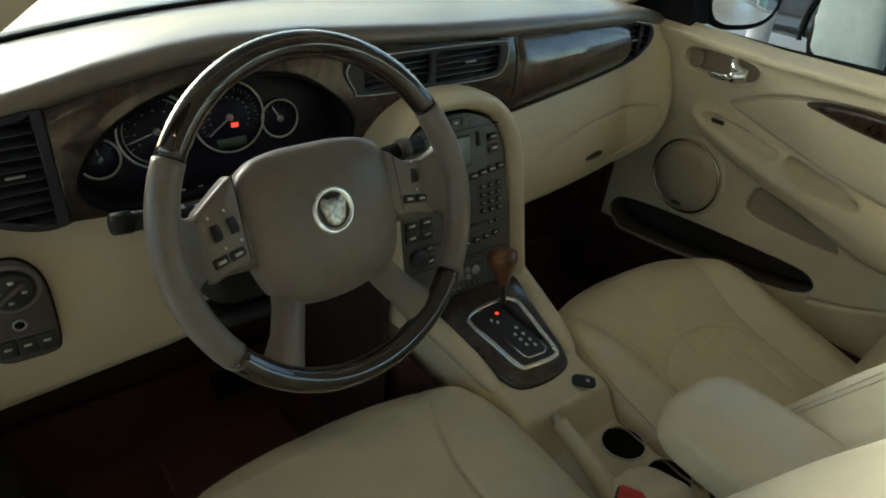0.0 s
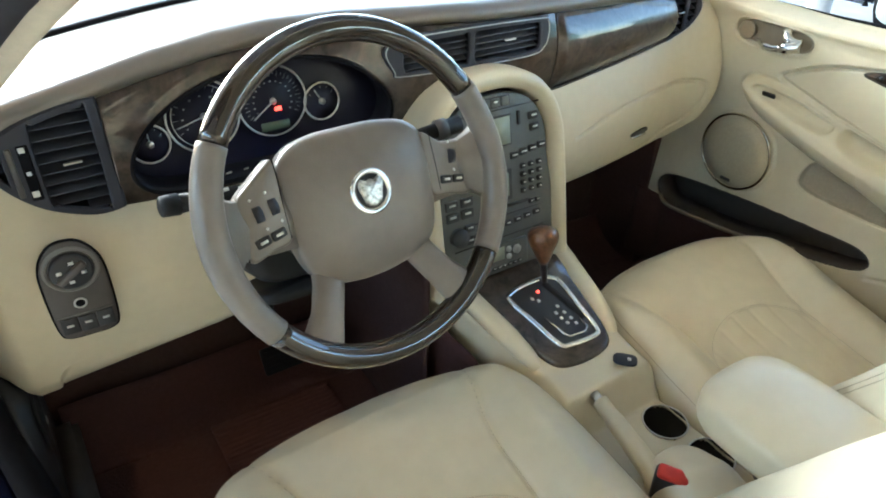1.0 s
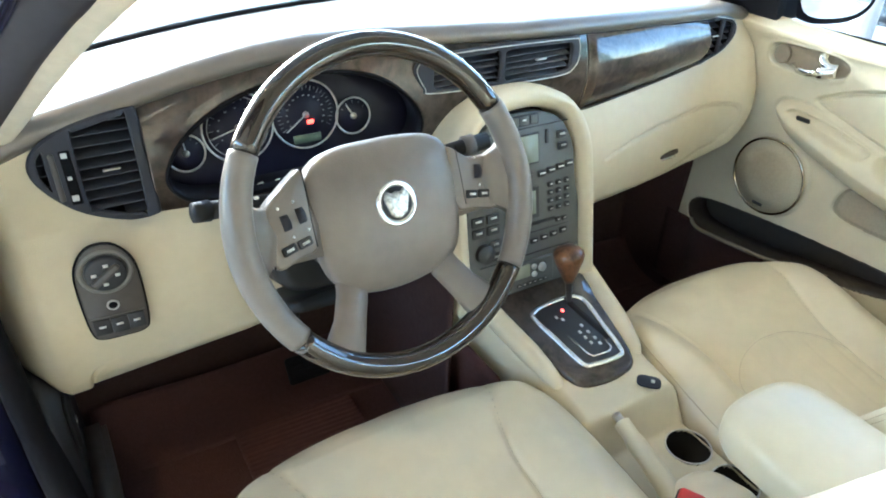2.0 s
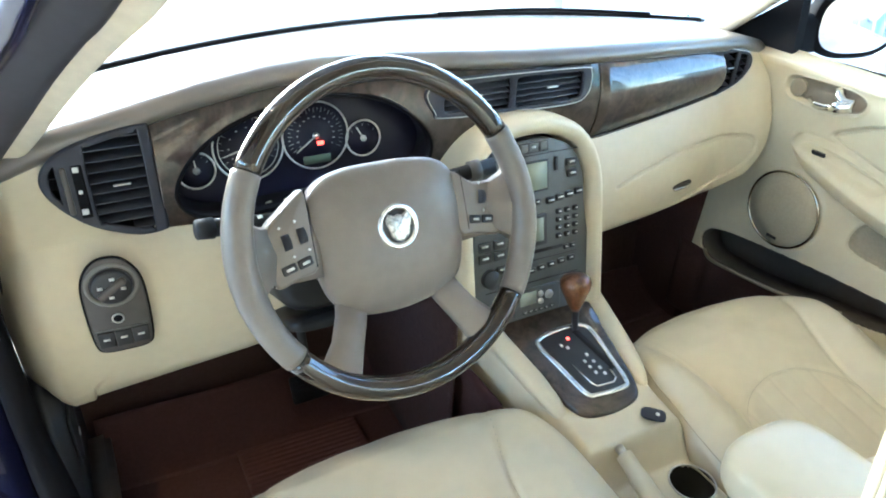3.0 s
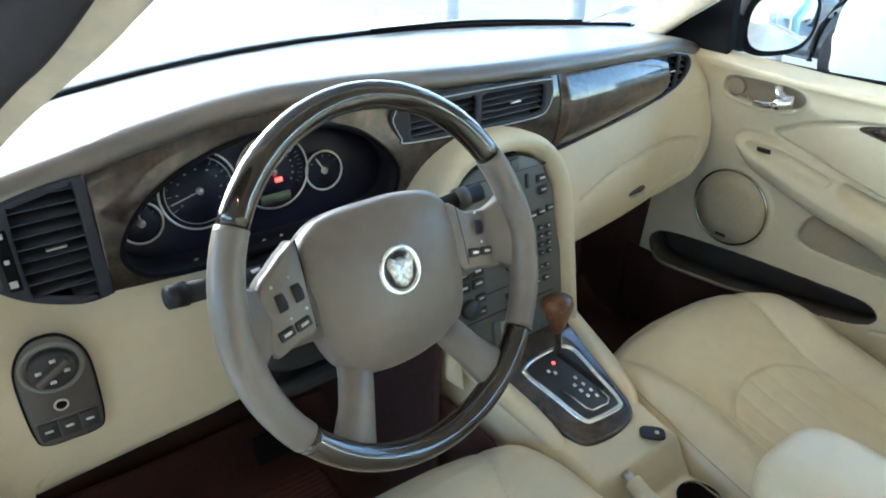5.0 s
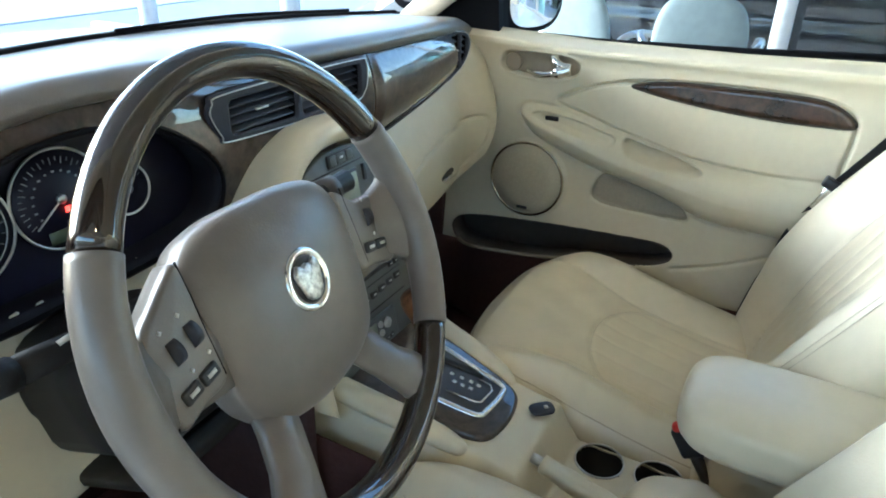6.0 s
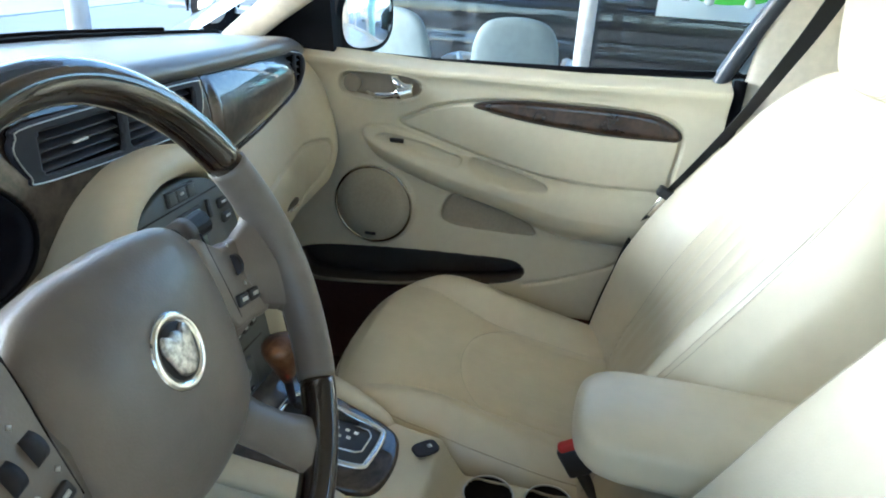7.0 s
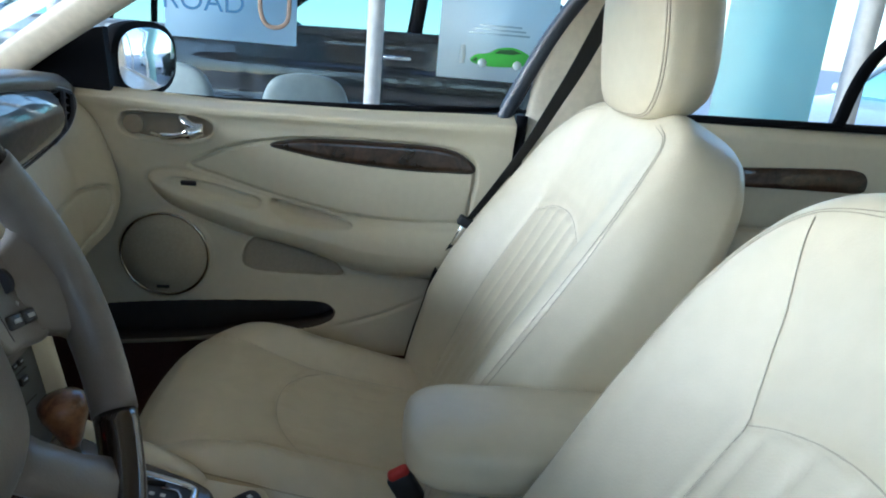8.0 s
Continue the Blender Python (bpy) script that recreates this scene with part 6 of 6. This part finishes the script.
p2 = thing("poster", "pale mint poster with a green car picture", "poster", "window posters", place=(GLASSX, -0.8, 0.75))
block("sheet", mG @ pose(0.81, 1.02, 0), (0.66, 0.55, 0.003), POSTER_WHITE, p2, bevel=0)
CARP = curve([(0.665, 0.858, 0), (0.70, 0.885, 0), (0.76, 0.895, 0), (0.82, 0.925, 0), (0.90, 0.935, 0), (0.97, 0.915, 0), (1.01, 0.890, 0), (1.015, 0.855, 0), (0.95, 0.835, 0), (0.80, 0.822, 0), (0.69, 0.835, 0)], 5)
slab("car_picture", [(p.x, p.y) for p in CARP], mG @ Matrix.Translation((0, 0, 0.002)), 0.001, GREEN, p2, "flat green car shape", bevel=0.0003)
DARKGREEN = material("dark_green_print", (0.03, 0.10, 0.03), 0.4)
slab("window_picture", [(0.80, 0.897), (0.83, 0.918), (0.90, 0.924), (0.955, 0.908), (0.90, 0.896)], mG @ Matrix.Translation((0, 0, 0.003)), 0.0006, DARKGREEN, p2, bevel=0.0002)
slab("grille_picture", [(0.672, 0.848), (0.69, 0.868), (0.705, 0.866), (0.70, 0.846)], mG @ Matrix.Translation((0, 0, 0.003)), 0.0006, DARKGREEN, p2, bevel=0.0002)
for x in (0.735, 0.935):
    turned("wheel_picture", mG @ Matrix.Translation((x, 0.838, 0.0032)), [(0.026, 0), (0.026, 0.0005), (0.0005, 0.0006)], GREYINK, p2, seg=20)
for i in range(3):
    block("print_line", mG @ pose(0.82, 1.00 + i * 0.022, 0.002), (0.34 - i * 0.05, 0.009, 0.001), GREYINK, p2, bevel=0)
slab("print_mark", [(0.60, 0.83), (0.635, 0.83), (0.638, 0.88), (0.63, 0.93), (0.605, 0.93), (0.598, 0.88)], mG @ Matrix.Translation((0, 0, 0.002)), 0.001, GREYINK, p2, bevel=0.0003)
p3 = thing("banner", "plain pale cyan banner on the window", "banner", place=(GLASSX, -2.4, 0.0))
block("sheet", mG @ pose(2.42, 1.05, 0), (0.62, 2.3, 0.004), TEAL, p3, bevel=0)

# chairs
CHAIRW = material("pale_grey_chair_shell", (0.27, 0.33, 0.34), 0.55, scale=20)


def showroom_chair(cx, cy, turn):
    c = thing("showroom_chair", "pale grey padded chair with metal arms", "chair", "showroom chairs", place=(cx, cy, GROUND))
    m = Matrix.Translation((cx, cy, 0)) @ Matrix.Rotation(turn, 4, "Z")
    B = curve([(-0.16, 0.0, 0), (-0.195, 0.10, 0), (-0.185, 0.26, 0), (-0.13, 0.35, 0), (0, 0.375, 0), (0.13, 0.35, 0), (0.185, 0.26, 0), (0.195, 0.10, 0), (0.16, 0.0, 0)], 5)
    mb = m @ Matrix(((0, -0.15, 0.99, 0.0), (1, 0, 0, 0), (0, 0.99, 0.15, 0.39), (0, 0, 0, 1)))
    cushion("chair_back", [(p.x, p.y) for p in B], mb, lambda x, y: 0.035 + 0 * x, CHAIRW, c, rings=14, power=3, back=0.035)
    S = curve([(-0.20, -0.2, 0), (-0.21, 0.1, 0), (-0.15, 0.22, 0), (0.15, 0.22, 0), (0.21, 0.1, 0), (0.20, -0.2, 0)], 5)
    cushion("chair_seat", [(p.y, p.x) for p in S], m @ Matrix.Translation((0.22, 0, 0.22)), lambda x, y: 0.05 + 0 * x, CHAIRW, c, rings=12, power=3, back=0.03)
    for s_ in (-1, 1):
        bar("chair_arm", [m @ Vector(p) for p in curve([(0.0, s_ * 0.20, 0.50), (0.05, s_ * 0.25, 0.56), (0.22, s_ * 0.255, 0.55), (0.34, s_ * 0.25, 0.50), (0.34, s_ * 0.24, 0.25)], 5, False)], 0.016, SILVER, c, seg=8)
    for x, y in ((0.05, -0.2), (0.05, 0.2), (0.38, -0.2), (0.38, 0.2)):
        bar("chair_leg", [m @ Vector((x, y, 0.22)), m @ Vector((x * 1.1, y * 1.15, GROUND))], 0.011, SILVER, c, seg=8)
    return c


showroom_chair(2.45, 0.145, radians(8))
showroom_chair(2.50, 0.70, radians(-20))

# parked cars beyond the glass
def car_side(U, V):
    """How far the flank of a car stands out: a shoulder with a ledge over it, a waisted door, a sill."""
    h = 0.034 * np.sin(math.pi * np.clip((V - 0.28) / 0.62, 0, 1)) + 0.030 * ease((0.79 - V) / 0.035) * ease((1.2 - U) / 0.8)
    h = h - 0.016 * groove(V - 0.60, 0.05) + 0.020 * ease((0.36 - V) / 0.05)
    for joint in (-1.18, -0.33, 0.72):
        h = h - 0.012 * groove(U - joint, 0.012)
    return h


def parked_car(x, y, paint, label, yaw=0.0, tall=1.0):
    c = thing("parked_car", label, "car", "parked cars", place=(x, y, GROUND))
    m = Matrix.Translation((x, y, GROUND)) @ Matrix.Rotation(yaw, 4, "Z") @ Matrix.Diagonal((1, 1, tall, 1))
    SIDE = [(-2.2, 0.35), (-2.22, 0.62), (-2.1, 0.86), (-1.5, 0.95), (-0.9, 0.99), (0.6, 0.97), (0.95, 0.93), (1.7, 0.82), (2.1, 0.66), (2.2, 0.45), (2.15, 0.28), (-2.1, 0.25)]
    S = [(p.x, p.y) for p in curve([(a, b, 0) for a, b in SIDE], 5)]
    rings = []
    for w, k in ((-0.86, 0.96), (-0.875, 0.985), (-0.82, 1.0), (0.82, 1.0), (0.875, 0.985), (0.86, 0.96)):
        rings.append([m @ Vector((w, a * k, 0.55 + (b - 0.55) * k)) for a, b in S])
    v, f = loft(rings)
    link("body", v, f, paint, c)
    TOP = [(p.x, p.y) for p in curve([(a, b, 0) for a, b in [(-1.75, 0.92), (-1.1, 1.34), (-0.5, 1.43), (0.1, 1.41), (0.55, 1.25), (1.05, 0.92)]], 6, False)]
    rings = []
    for w, lean in ((-0.78, 1), (-0.60, 0), (0.60, 0), (0.78, 1)):
        rings.append([m @ Vector((w if b < 0.95 else w * (1 - 0.12 * (b - 0.92) / 0.5), a * (0.97 if lean else 1.0), b if not lean else 0.92 + (b - 0.92) * 0.9)) for a, b in TOP])
    v, f = loft(rings, True)
    link("cabin_glass", v, f, CARGLASS, c)
    for s_ in (-1, 1):
        U, V = np.meshgrid(spread(-2.05, 2.0, 90), spread(0.26, 0.90, 60), indexing="ij")
        top = np.interp(U, [-2.05, -1.5, -0.9, 0.6, 0.95, 1.7, 2.0], [0.80, 0.90, 0.94, 0.93, 0.88, 0.77, 0.66])
        cells = [[m @ Vector((s_ * (0.862 + float(car_side(U[i, j], 0.26 + (top[i, j] - 0.26) * (V[i, j] - 0.26) / 0.64))), float(U[i, j]), 0.26 + float((top[i, j] - 0.26) * (V[i, j] - 0.26) / 0.64))) for j in range(60)] for i in range(90)]
        v, f = loft(cells, False, False)
        arches = [(wy, 0.31) for wy in (-1.35, 1.35)]
        keep = [q for q in f if min(math.hypot(U.flat[q[0]] - wy, (V.flat[q[0]] - wz)) for wy, wz in arches) > 0.37]
        link("flank", v, keep, paint, c)
        bar("roof_rail", [m @ Vector((s_ * 0.64, a, b + 0.0)) for a, b in TOP], 0.035, paint, c, seg=8)
        bar("window_trim", [m @ Vector((s_ * (0.80 if abs(a) < 1.6 else 0.79), a, 0.955)) for a in spread(-1.5, 0.92, 12)], 0.010, CHROME, c, seg=8)
        bar("door_pillar", [m @ Vector((s_ * 0.775, -0.35, 0.93)), m @ Vector((s_ * 0.64, -0.42, 1.40))], 0.045, RUBBER, c, seg=8)
        for a in (-0.24, -1.08):
            block("door_handle", m @ pose(s_ * 0.905, a, 0.845), (0.030, 0.19, 0.026), CHROME if paint is DARKPAINT else paint, c, bevel=0.01)
        block("side_mirror", m @ pose(s_ * 0.95, 0.72, 1.0), (0.16, 0.09, 0.11), paint, c, bevel=0.03)
        for wy in (-1.35, 1.35):
            bar("wheel_arch", [m @ Vector((s_ * 0.872, wy + 0.375 * math.cos(a), 0.31 + 0.375 * math.sin(a))) for a in spread(-0.15, math.pi + 0.15, 20)], 0.022, RUBBER, c, seg=8)
            tyre = bar("wheel", [m @ Vector((s_ * 0.70, wy, 0.31)), m @ Vector((s_ * 0.90, wy, 0.31))], 0.31, RUBBER, c, seg=28)
            bar("rim", [m @ Vector((s_ * 0.88, wy, 0.31)), m @ Vector((s_ * 0.91, wy, 0.31))], 0.20, SILVER, tyre, seg=20)
    rings = [[m @ Vector((w, a, b + 0.012)) for a, b in TOP[8:23]] for w in (-0.58, 0, 0.58)]
    v, f = loft(rings, False, False)
    link("roof", v, f, paint, c, thick=0.02)
    return c


CARGLASS = clear("tinted_car_glass", (0.42, 0.60, 0.53))
DARKPAINT = material("black_car_paint", (0.016, 0.017, 0.017), 0.10, scale=2, wear=0.02, coat=1.0)
WHITEPAINT = material("white_car_paint", (0.75, 0.77, 0.78), 0.3, coat=1.0)
SILVERPAINT = material("silver_car_paint", (0.45, 0.47, 0.48), 0.3, metal=0.6, coat=1.0)
parked_car(5.0, -0.02, DARKPAINT, "parked dark car with chrome trim outside the showroom window", 0.0, 1.2)
parked_car(8.2, -1.35, WHITEPAINT, "parked white car in the second row", 0.0, 1.08)
parked_car(8.6, 3.4, SILVERPAINT, "parked silver car in the second row", 0.0, 1.05)
parked_car(6.3, -6.3, WHITEPAINT, "parked white car further along the row", 0.3)

# wiper on the windscreen
wiper = thing("wiper", "black windscreen wiper resting on the glass", "wiper", place=(0.3, 0.78, 0.85))
bar("wiper_arm", curve([(-0.05, 0.845, 0.832), (0.15, 0.825, 0.842), (0.35, 0.78, 0.842), (0.55, 0.70, 0.838)], 6, False), 0.004, BLACK, wiper, seg=8)
bar("wiper_blade", curve([(0.10, 0.80, 0.850), (0.35, 0.755, 0.852), (0.60, 0.645, 0.846)], 8, False), 0.0035, RUBBER, wiper, seg=8)
